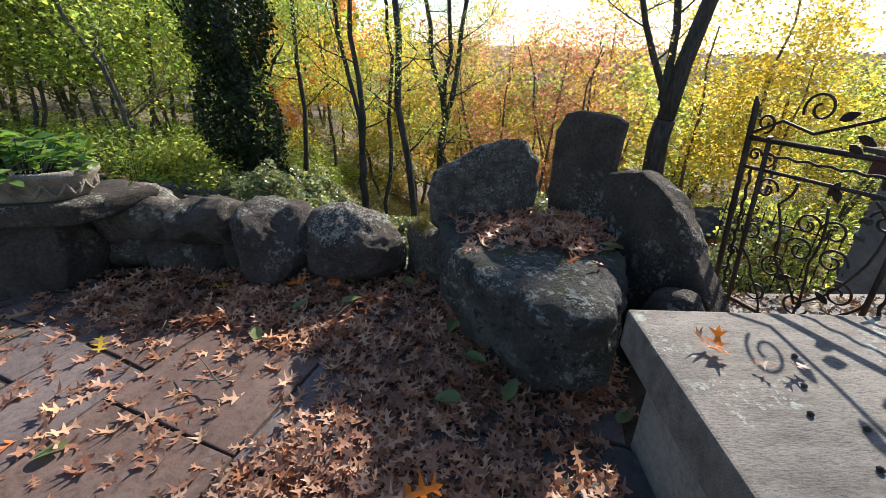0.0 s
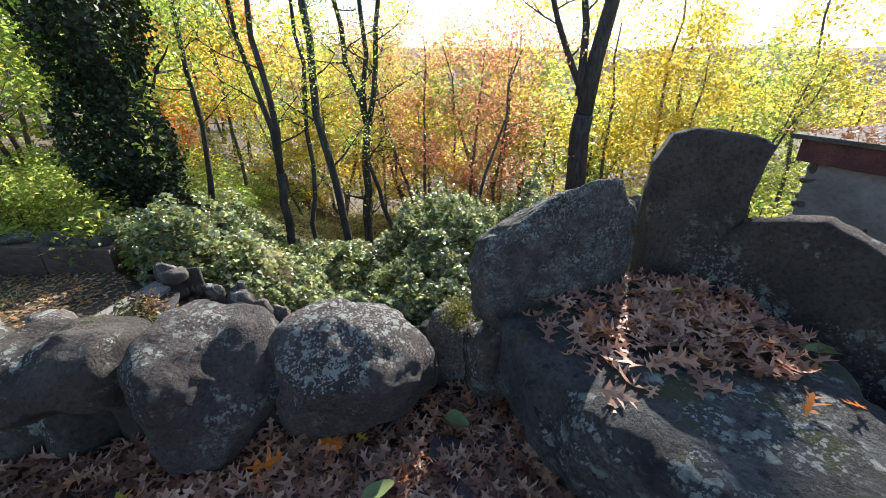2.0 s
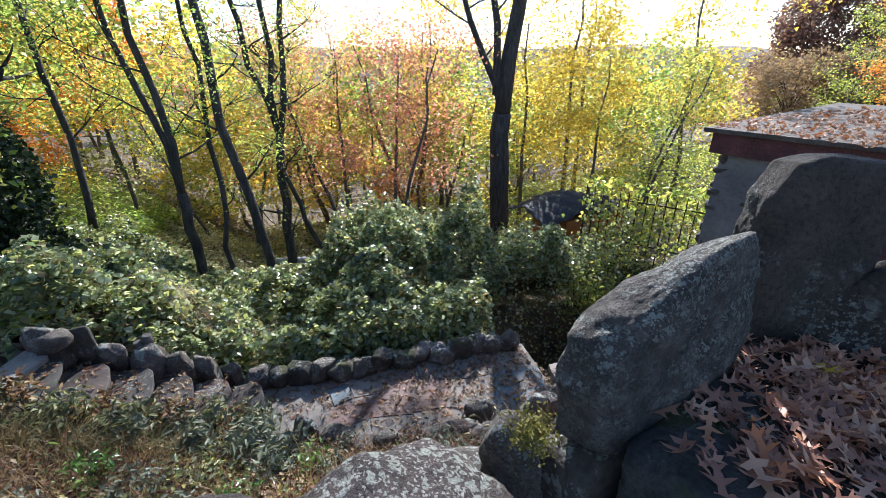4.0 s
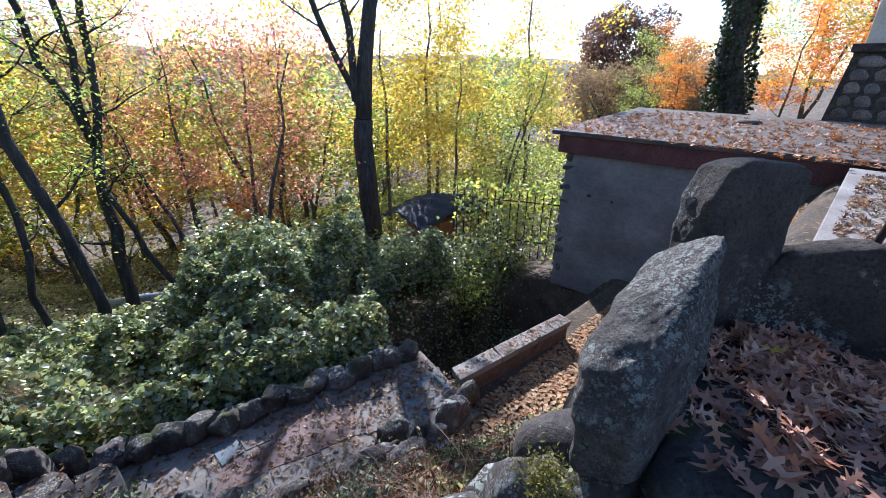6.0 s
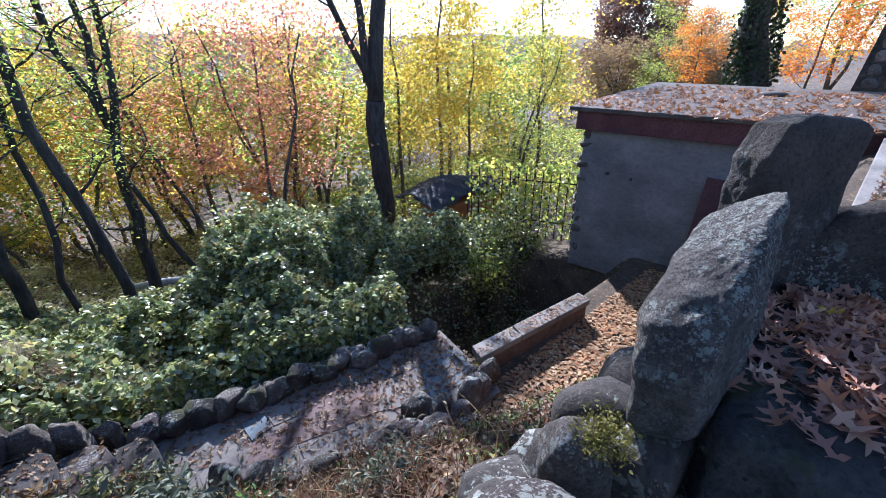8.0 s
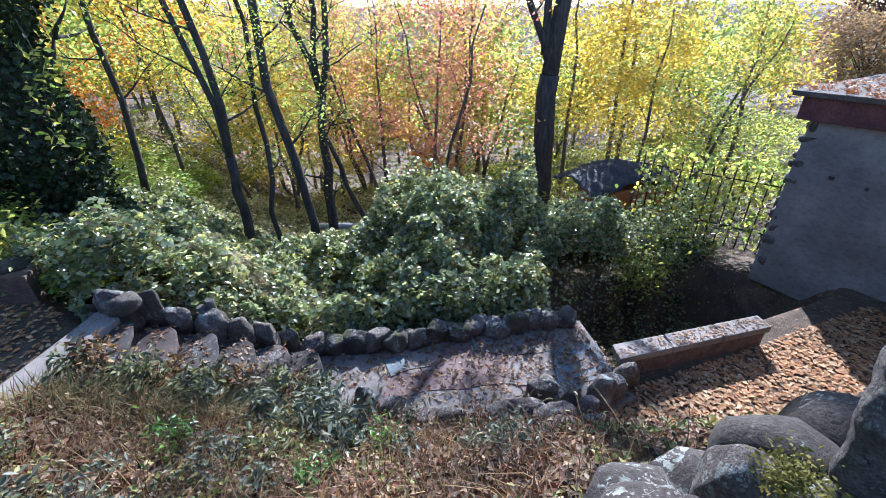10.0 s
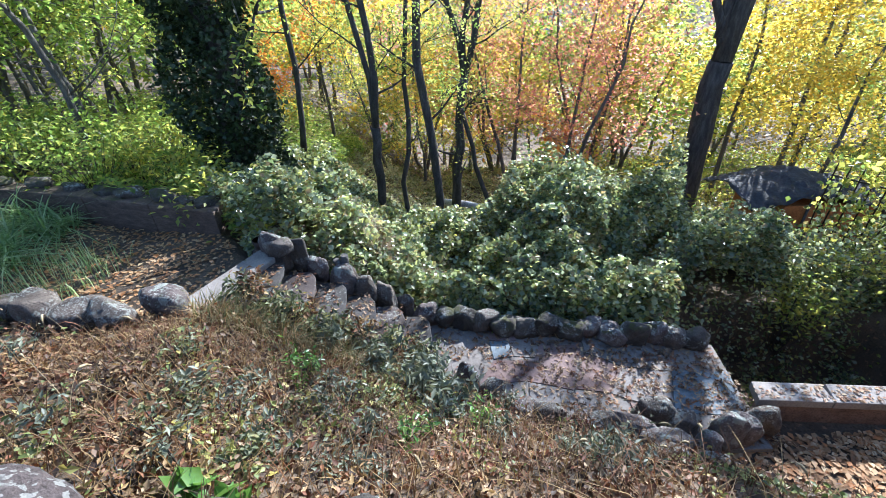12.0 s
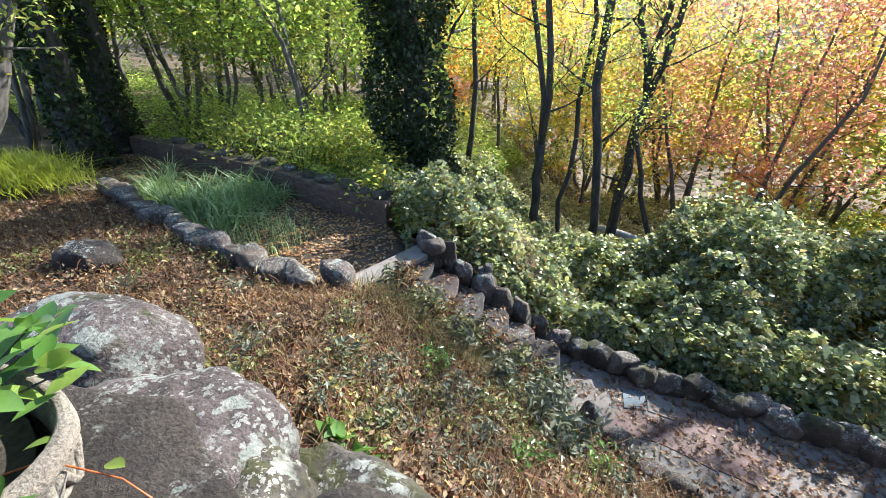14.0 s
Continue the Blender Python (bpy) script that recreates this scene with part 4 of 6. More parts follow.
# trees that can be told apart
for k, x, y, s, a in (("red", 4.6, 20.4, 1.12, 20), ("red", 3.0, 23, 1.2, 130), ("red", 7.2, 24, 1.25, 240), ("orange", 5.4, 22.6, 0.5, 60), ("yellow", 13.6, 16.9, 1.0, 0), ("yelgreen", 14.9, 15.4, 0.9, 70), ("yellow", 12.5, 21, 1.3, 200),
                      ("yellow", 15.5, 21, 1.5, 30), ("yellow", 21, 18, 1.4, 150), ("yellow", 19, 24, 1.6, 20), ("yellow", 9, 27, 1.4, 250), ("yellow", 1.2, 26, 1.05, 50), ("yellow", -1.5, 24, 1.0, 140), ("yellow", -5.5, 21.5, 0.95, 230), ("orange", -7.4, 19.5, 0.6, 10),
                      ("yelgreen", -3.2, 22, 0.75, 300), ("green", -9.4, 13.4, 1.0, 0), ("green", -12, 17.5, 1.2, 80), ("green", -8.6, 18.5, 1.0, 190), ("green", -15.5, 14.2, 1.2, 260), ("yelgreen", -12.8, 20, 1.1, 20), ("green", -18, 16, 1.5, 130),
                      ("yelgreen", -16.5, 22, 1.6, 200), ("green", -20, 11.5, 1.4, 310), ("green", -14.5, 16.5, 1.1, 200), ("green", -17, 12.8, 1.1, 15), ("green", -19, 19, 1.4, 95), ("yelgreen", -21.5, 12.8, 1.2, 175), ("green", -24, 15.5, 1.4, 255), ("green", -16.2, 19.5, 1.2, 335), ("green", -27, 12, 1.5, 60), ("yelgreen", -13.8, 14.2, 0.9, 115), ("green", -18.5, 10.6, 1.0, 215), ("green", -22, 14.5, 1.3, 20), ("yelgreen", -11.2, 15.2, 0.85, 310), ("green", -25, 19, 1.5, 75), ("green", -10.5, 20.5, 1.1, 150), ("yellow", -9.5, 25, 1.2, 100), ("orange", -7, 30, 1.2, 200), ("red", 0.2, 30, 1.3, 10),
                      ("yellow", 5.0, 32, 1.5, 75), ("yellow", 12, 31, 1.6, 165), ("yelgreen", 2.8, 27.5, 1.2, 300)):
    plant(k, x, y, s * 0.93, a)
for k, x, y, z, s, a in (("purple", 53.2, 28.3, -6.5, 1.62, 0), ("brown", 66, 26.3, -6.5, 1.25, 40), ("brown", 58, 20, -6.5, 1.0, 90), ("orange", 31.5, 13.4, -3.0, 0.7, 0), ("orange", 29.5, 7.2, -2.6, 0.8, 120), ("orange", 31, 4.5, -2.6, 0.9, 200), ("yellow", 36, 10.5, -2.5, 1.0, 50),
                         ("yellow", 37, 5, -2, 1.3, 70), ("green", 40, 7.5, -2, 1.35, 20), ("yelgreen", 34, 17, -4, 0.8, 90), ("brown", 46, 20, -6, 0.9, 10), ("brown", 42, 24, -6, 0.85, 60), ("orange", 42, 1, -2, 1.3, 20)):
    plant(k, x, y, s, a, z)
# the wood down the slope
rw = random.Random(12)
names = ["yellow", "yelgreen", "red", "yelgreen", "green", "yelgreen", "yellow", "red", "yelgreen", "green"]
for k in range(150):
    d = 27 + 110 * (k / 150) ** 1.25
    a = radians(rw.uniform(-62, 62))
    x, y = math.sin(a) * d, math.cos(a) * d + 2
    kind = rw.choice(names if x > -14 else ["green", "yelgreen", "green", "yellow", "brown"])
    s, turn, sz = rw.uniform(1.0, 1.4), rw.uniform(0, 360), rw.uniform(0.9, 1.25)
    if x > 22 and y < 20:
        continue
    plant("far_" + kind, x, y, s, turn, sz=sz)

# far hills: woods as clumps of leaves
n = 60000
aa, dd = q.uniform(radians(-70), radians(80), n), q.uniform(210, 1100, n)
fx, fy = np.sin(aa) * dd, np.cos(aa) * dd
fz = land(fx, fy) + np.abs(q.normal(0, 5, n)).clip(0, 10) + 1
# muted grey leaf tones: the haze of distance is put into the colour
HAZY_WOOD = leaf_stuff("far_woods", [(0.3, 0.28, 0.26), (0.36, 0.31, 0.27), (0.32, 0.33, 0.28), (0.38, 0.3, 0.28), (0.4, 0.37, 0.3)], 0.8, 0.2)
tagged(part("far_woods", leaf_mesh("far_woods", np.stack([fx, fy, fz], 1), 5.5, HAZY_WOOD, up=0.2, slim=0.9, r=q), None), "hazy autumn woods on the far hills", "woods", kind="stuff")


# ---- undergrowth ----
def ground_leaves(name, x, y, dz, size, material, label, category="leaves", up=0.6, slim=0.6, hold=None):
    z = (land(x, y) if hold is None else hold) + dz
    return tagged(part(name, leaf_mesh(name, np.stack([x, y, z], 1), size, material, up=up, slim=slim, r=q), None), label, category, kind="stuff")


def mound(x, y, cx, cy, rx, ry, h):
    u = ((x - cx) / rx) ** 2 + ((y - cy) / ry) ** 2
    return h * np.sqrt(np.clip(1 - u, 0, 1))


def ivy_top(x, y):
    d = y - far_edge(x)
    z = 0.75 * smooth01(d, 0.05, 0.8) + 0.35 * wobble(x, y, 1.5) * smooth01(d, 0.2, 1)
    z = z + mound(x, y, 2.6, 12.4, 2.3, 2.4, 2.1) + mound(x, y, 5.3, 11.0, 2.1, 1.9, 1.15) + mound(x, y, 1.0, 10.4, 1.5, 1.5, 0.8) + mound(x, y, -0.6, 11.6, 1.6, 1.6, 0.6) + mound(x, y, -3.6, 10.0, 1.7, 1.3, 0.35) + mound(x, y, 7.6, 11.4, 1.4, 1.4, 0.4) + mound(x, y, 9.2, 12.6, 1.6, 1.4, 0.2)
    z = z * (1 + 0.22 * wobble(x + 2, y, 2.6) + 0.1 * wobble(x, y + 1, 5.0))
    return np.maximum(z * (1 - 0.5 * smooth01(x, 5.9, 7.6)), 0.05)


# sprays of leaves bulging out of the mass, with dark gaps between
n = 2100
cx, cy = q.uniform(-5.4, 9.8, n), q.uniform(7.4, 15.5, n)
cr, ch = q.uniform(0.14, 0.5, n), q.normal(0, 0.26, n)
m = 115
a, u = q.uniform(0, math.tau, (n, m)), np.sqrt(q.uniform(0, 1, (n, m)))
ix, iy = (cx[:, None] + cr[:, None] * u * np.cos(a)).ravel(), (cy[:, None] + cr[:, None] * u * np.sin(a)).ravel()
bulge = (ch[:, None] + cr[:, None] * (0.9 * np.sqrt(1 - 0.98 * u * u) - 0.5) + q.normal(0, 0.03, (n, m))).ravel()
hole = np.repeat(wobble(cx * 1.0 + 1.3, cy, 2.3) + 0.5 * wobble(cx, cy + 2, 5.1) > 0.85, m)
ok = ~hole & (iy > far_edge(ix) + 0.25) & ~((ix > 2.9) & (ix < 8.6) & (iy < 9.6)) & ~((ix > 8.0) & (iy < 9.5))
ix, iy, bulge = ix[ok], iy[ok], bulge[ok]
top = ivy_top(ix, iy)
ground_leaves("ivy_thicket", ix, iy, np.maximum(0.02, top * 0.9 + bulge * smooth01(top, 0.0, 0.5)), 0.108, IVY, "tangled thicket of glossy ivy and brambles on the slope", "thicket", 0.3, 0.8)
n = 64000
ix, iy = -4.5 - 30 * q.random(n) ** 1.35, q.uniform(9, 24, n)
ok = iy > far_edge(ix) + 0.15
ix, iy = ix[ok], iy[ok]
hgt = 0.5 + 0.35 * wobble(ix, iy, 1.2) + 0.4 * smooth01(iy - far_edge(ix), 1, 4)
ground_leaves("green_undergrowth", ix, iy, np.maximum(hgt, 0.1) * q.uniform(0.3, 1.05, len(ix)), 0.13, GREEN, "sunlit green undergrowth behind the dry pond", "undergrowth", 0.55, 0.6)
n = 40000
ix, iy = q.uniform(-14, 26, n), q.uniform(14, 32, n)
ok = (iy > far_edge(ix) + 3) & (ix < 20)
ix, iy = ix[ok], iy[ok]
ground_leaves("woodland_undergrowth", ix, iy, np.maximum(0.05, 0.55 + 0.6 * wobble(ix, iy, 0.8)) * q.uniform(0.1, 1.0, len(ix)), 0.17, leaf_stuff("mixed_undergrowth", [(0.1, 0.13, 0.05), (0.24, 0.26, 0.1), (0.3, 0.22, 0.12), (0.16, 0.19, 0.08), (0.36, 0.33, 0.13)], 0.5, 0.5), "straggling yellow-green undergrowth among the trees", "undergrowth", 0.3, 0.5)
n = 60000
ix, iy = q.uniform(-7, 10, n), q.uniform(12.5, 25, n)
tuft = wobble(ix, iy, 1.9)
ok = (iy > far_edge(ix) + 3.5) & (tuft > q.uniform(-1.3, 0.7, n))
ix, iy, tuft = ix[ok], iy[ok], tuft[ok]
# very pale leaf tones put the sunlight on the brush into its colour
PALE_BRUSH = leaf_stuff("pale_brush", [(0.28, 0.3, 0.17), (0.46, 0.48, 0.32), (0.55, 0.48, 0.35), (0.34, 0.38, 0.18), (0.58, 0.54, 0.26)], 0.5, 0.55)
ground_leaves("pale_brush", ix, iy, np.maximum(0.05, 0.4 + 0.35 * tuft) * q.uniform(0.15, 1.0, len(ix)), 0.15, PALE_BRUSH, "pale sunlit brush and dead stalks among the trees", "brush", 0.45, 0.5)
n = 30000
ix, iy = q.uniform(9, 46, n), q.uniform(7, 34, n)
ok = ~((ix < 17.2) & (iy < 11)) & ~((ix > 17) & (iy < 9)) & (iy > 15 - 0.2 * ix)
ix, iy = ix[ok], iy[ok]
ground_leaves("bushy_undergrowth", ix, iy, np.maximum(0.1, 0.9 + 0.8 * wobble(ix, iy, 0.7)) * q.uniform(0.1, 1.0, len(ix)), 0.24, YELGREEN, "bushy yellow-green undergrowth beyond the outbuilding", "undergrowth", 0.3, 0.5)
n = 5000
ix, iy = q.uniform(3.4, 8.5, n), q.uniform(8.6, 9.9, n)
hgt = 0.08 + 1.9 * smooth01(iy + 0.3 * wobble(ix, iy, 2), 8.7, 9.8) + 0.5 * smooth01(ix, 7.4, 8.4)
ground_leaves("pit_ivy", ix, iy, hgt * (1 - np.abs(q.normal(0, 0.3, n)).clip(0, 1)), 0.09, IVY, "dark ivy hanging into the shaded pit", "ivy", 0.2, 0.8)
x, y = q.uniform(-4.5, 9.9, 11000), q.uniform(8.0, 14.5, 11000)
k = (y > far_edge(x) + 0.4) & ~((x > 2.9) & (x < 8.6) & (y < 9.6)) & (wobble(x + 5, y, 0.9) > q.uniform(-0.3, 1.2, 11000))
x, y = x[k], y[k]
ground_leaves("bramble_sprays", x, y, ivy_top(x, y) * 1.02 + q.uniform(0, 0.18, len(x)), 0.085, YELGREEN, "yellowing bramble sprays over the thicket", "brambles", 0.3, 0.6)

# pale dead vines lying over the thicket
DEAD_VINE = leaf_stuff("dead_vines", [(0.17, 0.12, 0.085), (0.3, 0.235, 0.18), (0.42, 0.36, 0.29), (0.22, 0.13, 0.07)], 0.7, 0.3)
for cx, cy, rx, ry in ((-2.2, 9.8, 1.0, 0.45), (-1.4, 9.6, 0.7, 0.35)):
    x, y = q.normal(cx, rx * 0.55, 2600), q.normal(cy, ry * 0.6, 2600)
    p = np.stack([x, y, land(x, y) + ivy_top(x, y) * q.uniform(0.85, 1.0, 2600)], 1)
    tagged(part("dead_vines", blade_mesh("dead_vines", p, 0.17, 0.009, DEAD_VINE, 1.6, q), None), "pale brown dead vines matted over the thicket", "vines", kind="stuff")


# ---- lower path, steps, kerbs and dry pond ----
def split_flags(w, h, r, least=0.45, most=1.0):
    """Cuts a rectangle into irregular paving pieces."""
    todo, done = [(0.0, 0.0, w, h)], []
    while todo:
        x, y, a, b = todo.pop()
        big, small = max(a, b), min(a, b)
        if big < most and (big < least * 1.5 or r.random() < 0.45):
            done.append((x, y, a, b))
            continue
        u = r.uniform(0.36, 0.64)
        if a > b:
            todo += [(x, y, a * u, b), (x + a * u, y, a * (1 - u), b)]
        else:
            todo += [(x, y, a, b * u), (x, y + b * u, a, b * (1 - u))]
    return done


def flag(parent, corners, top, r, mats=None, name="flagstone", gap=0.006, thick=0.06):
    c = Vector((sum(p[0] for p in corners) / 4, sum(p[1] for p in corners) / 4))
    pts = []
    for i in range(4):
        p, n = Vector(corners[i]), Vector(corners[(i + 1) % 4])
        for u in (0.0, 0.5):
            v = p.lerp(n, u)
            v = v + (c - v).normalized() * (gap + r.uniform(0, 0.012 if mats is None else 0.02))
            pts.append((v.x - c.x, v.y - c.y))
    o = part(name, prism(pts, -thick, 0.0, 0.006), r.choice(mats or [FLAGS[0], FLAGS[1], FLAGS[1], FLAGS[1], FLAGS[2], FLAGS[2], FLAGS[3]]), parent)
    o.matrix_basis = pose(c.x, c.y, top + r.uniform(-0.004, 0.006), r.uniform(-0.5, 0.5), r.uniform(-0.5, 0.5), 0)
    return o


R = random.Random(21)
terrace = tagged(part("terrace", prism([(-1.7, 6.85), (-0.9, 6.65), (0.1, 6.05), (1.1, 5.75), (2.4, 5.6), (2.95, 5.95), (3.2, 7.35), (2.9, 7.5), (0, 7.98), (-1.7, 8.25)], -3.75, -3.416, 0.0), TFLAGS[2]), "earth bed of the lower flagstone path", "path", kind="structure")
steps = tagged_at(new("steps"), (0, 0, 0), "worn stone steps with leaves descending to the lower path", "steps", kind="structure")
for i in range(6):
    x = -3.95 + i * 0.43
    z = TOP - 0.25 * i
    y0, y1 = 6.95 + R.uniform(-0.06, 0.06), 8.12 + R.uniform(-0.05, 0.05)
    nose = R.uniform(-0.02, 0.03)
    o = part("tread", prism([(x, y0 + 0.06), (x + 0.2, y0 - 0.02), (x + 0.36, y0 + 0.05), (x + 0.45, y0 + 0.2), (x + 0.5 + nose, y0 + 0.48), (x + 0.49 + nose, y1 - 0.45), (x + 0.44, y1 - 0.16), (x + 0.34, y1 - 0.02), (x, y1)], z - 0.055, z, 0.014), TREADS[(0, 1, 0, 0, 1, 0)[i]], steps)
    part("riser", prism([(x, y0 + 0.03), (x + 0.34, y0 + 0.1), (x + 0.4, y0 + 0.4), (x + 0.4, y1 - 0.4), (x + 0.33, y1 - 0.1), (x, y1 - 0.02)], z - 0.5, z - 0.055, 0.0), DARK_STONE, steps)
cheek = tagged(part("path_cheek", prism([(-4.75, 6.6), (-4.35, 6.55), (-3.55, 8.2), (-3.95, 8.3)], -2.3, -1.82, 0.03), CONCRETE), "sloping concrete edge between dry pond and steps", "kerb", kind="structure")


def kerb_run(name, pts, material, label, group, seed, hlo=0.22, hhi=0.34, wlo=0.16, whi=0.22, sink=0.07):
    r = random.Random(seed)
    for i, (x, y, z) in enumerate(pts):
        w = r.uniform(wlo, whi)
        h = r.uniform(hlo, hhi)
        stone(name, oval(w * 1.12, w * r.uniform(0.6, 0.85), 9, seed * 50 + i, 0.2), h, pose(x, y, z + h / 2 - sink, r.uniform(-9, 9), r.uniform(-9, 9), r.uniform(-35, 20)), r.choice(material), label, group, seed=seed * 10 + i, square=6, rough=0.04, detail=4, facets=12)


xs = [-3.75 + i * 0.335 for i in range(21)]
kerb_run("kerb_stone", [(x, float(far_edge(x)) + 0.02 + R.uniform(-0.05, 0.05), float(path_z(x)) - 0.02) for x in xs if x >= -1.5], [STONE_PALE, STONE_LICHEN, STONE_MOSS], "rounded lichened fieldstone kerb along the lower path", "kerb stones", 301, 0.34, 0.46, 0.2, 0.27)
kerb_run("kerb_stone", [(x, float(far_edge(x)) + 0.02, float(path_z(x)) - 0.05) for x in xs if x < -1.5], [STONE_PALE, STONE_LICHEN, STONE_MOSS], "upright fieldstone beside the stone steps", "kerb stones", 302, 0.45, 0.65, 0.16, 0.22)
kerb_run("border_stone", [(-0.83, 6.71, -3.4), (-0.49, 6.48, -3.4), (-0.14, 6.12, -3.4), (0.16, 5.96, -3.4), (0.79, 5.84, -3.4), (1.08, 5.76, -3.4), (1.42, 5.95, -3.4), (1.38, 5.45, -3.3), (1.6, 5.98, -3.4), (1.85, 5.85, -3.4), (1.95, 5.5, -3.4), (2.3, 5.68, -3.4), (2.56, 5.72, -3.4), (2.86, 5.84, -3.4), (1.3, 5.2, -3.15), (1.82, 5.22, -3.4)],
         [STONE_PALE, STONE_LICHEN], "weathered stone bordering the lower path", "border stones", 303, 0.42, 0.58, 0.17, 0.25, 0.08)
for i, (x, y, z, a) in enumerate(((1.24, 5.0, -2.9, 70), (1.3, 4.75, -2.8, 65), (1.75, 4.75, -3.05, 60), (1.86, 4.52, -2.95, 60), (1.6, 5.05, -3.1, 80))):
    o = part("kerb_block", rock_mesh([(-0.16, -0.07), (0.16, -0.07), (0.16, 0.07), (-0.16, 0.07)], 0.16, seed=330 + i, square=8, rough=0.012, detail=4), STONE_PALE)
    tagged_at(o, pose(x, y, z, 4, -5, a), "squared grey kerb block set in the bank", "block", "kerb blocks")
stone("top_stone", oval(0.24, 0.17, 9, 9), 0.26, (-3.6, 8.1, TOP + 0.2), STONE_PALE, "flat-topped stone at the head of the steps", "kerb stones", seed=340, detail=4)
stone("top_stone", oval(0.2, 0.17, 9, 10), 0.4, (-3.62, 8.12, TOP - 0.05), STONE, "block under the flat-topped stone", "kerb stones", seed=341, detail=4)
b = bmesh.new()
for z0, z1, r0, r1 in ((0, 0.16, 0.09, 0.13), (0.16, 0.17, 0.13, 0.115), (0.17, 0.06, 0.115, 0.1)):
    tube_bm([(0, 0, z0), (0, 0, z1)], [r0, r1], 16, b)
tagged_at(part("flower_pot", b, IRON), (-3.95, 8.35, float(land(-3.95, 8.35)) - 0.02 + 0.25), "empty dark round flower pot by the steps", "flower pot")
stone("pot_rest", oval(0.18, 0.18, 9, 10), 0.45, (-3.95, 8.35, float(land(-3.95, 8.35)) + 0.02), STONE, "stone under the flower pot", "kerb stones", seed=342, detail=4)
b = bmesh.new()
tube_bm([(0, 0, 0), (0.02, 0, 0.22)], [0.075, 0.06], 10, b)
tube_bm([(-0.08, -0.02, 0.0), (-0.12, -0.03, 0.16)], [0.06, 0.05], 10, b)
tagged_at(part("stump", b, BARK_GREY), (-2.72, 8.4, float(path_z(-2.72)) + 0.32), "short sawn-off stub on a kerb stone", "stump")
kerb_run("stub_rest", [(-2.75, 8.42, float(path_z(-2.75)) - 0.1)], [STONE], "stone under the sawn-off stub", "kerb stones", 304, 0.48, 0.5, 0.2, 0.21)

# low wall beside the pit
low = tagged_at(new("low_wall"), (0, 0, 0), "low brownstone wall with flat mossy coping, leaf-strewn", "wall", kind="structure")
part("wall_body", prism([(2.95, 6.02), (3.1, 6.24), (5.6, 5.97), (5.66, 5.74)], -3.9, -3.16, 0.01), surface("brownstone", [(0.1, 0.06, 0.045), (0.17, 0.11, 0.085), (0.23, 0.16, 0.12)], 4, 0.9, 40, 0.6, 0.01), low)
for i in range(3):
    x0, x1 = 2.88 + i * 0.94, 2.88 + (i + 1) * 0.94 - 0.015
    part("coping_stone", prism([(x0, 6.0 - 0.108 * (x0 - 2.88)), (x0 + 0.1, 6.3 - 0.108 * (x0 - 2.88)), (x1 + 0.06, 6.3 - 0.108 * (x1 - 2.88)), (x1, 6.0 - 0.108 * (x1 - 2.88))], -3.16, -3.04, 0.015), CONCRETE, low)

# pond basin: far wall with stones on it, near rim
pond_wall = tagged_at(new("pond_wall"), (0, 0, 0), "low dark brick wall round the back of the dry pond", "wall", kind="structure")
px_ = [-17.5, -15, -13, -11, -9.3, -7.8, -6.3, -4.95]
BRICKY = surface("damp_brick", [(0.05, 0.035, 0.028), (0.11, 0.075, 0.055), (0.16, 0.115, 0.085)], 5, 0.9, 30, 0.7, 0.01, stretch=(1, 1, 3), moss=0.5)
for xa, xb in zip(px_, px_[1:]):
    ya, yb = float(far_edge(xa)), float(far_edge(xb))
    part("wall_length", prism([(xa, ya), (xb - 0.01, yb), (xb - 0.01, yb + 0.4), (xa, ya + 0.4)], -2.4, -1.55, 0.02), BRICKY, pond_wall)
kerb_run("pond_wall_stone", [(x, float(far_edge(x)) + 0.28, -1.55) for x in (-5.2, -5.6, -6.1, -6.9, -7.4, -8.2, -9, -9.9, -10.8, -12, -13.2)], [STONE_MOSS, STONE_PALE, STONE_MOSS], "mossy stone resting on the pond wall", "pond wall stones", 305, 0.14, 0.22, 0.18, 0.3, 0.04)
kerb_run("pond_rim_stone", [(-11.4 + i * 0.46, float(near_edge(-11.4 + i * 0.46)) - 0.02, -1.68) for i in range(16)], [STONE_LICHEN, STONE_PALE], "rounded weathered stone on the rim of the dry pond", "pond rim stones", 306, 0.3, 0.42, 0.24, 0.34)
stone("field_boulder", oval(0.42, 0.3, 10, 5), 0.5, (-7.7, 5.5, float(land(-7.7, 5.5)) + 0.12), DARK_STONE, "dark angular boulder in the dry grass", "", seed=350, detail=5, rough=0.06)

# ---- gate ----
A, ALONG, UP = Vector((1.86, 2.43, 0.0)), Vector((0.29, -0.8, 0.0)).normalized(), Vector((-0.175, -0.12, 1.05))
gate = tagged_at(new("garden_gate"), (0, 0, 0), "rusty wrought iron gate with scrolls and leaves, leaning open", "gate")


def gp(s, h):
    return A + ALONG * s + UP * h


def gate_part(name, pts, rad, sides=7):
    return part(name, tube_bm([gp(s, h) for s, h in pts], rad, sides), IRON, gate)


def scroll(cx, cy, r0, turns=1.3, a0=0.0, hand=1, n=22):
    return [(cx + r0 * (1 - 0.75 * k / n) * math.cos(a0 + hand * turns * math.tau * k / n), cy + r0 * (1 - 0.75 * k / n) * math.sin(a0 + hand * turns * math.tau * k / n)) for k in range(n + 1)]


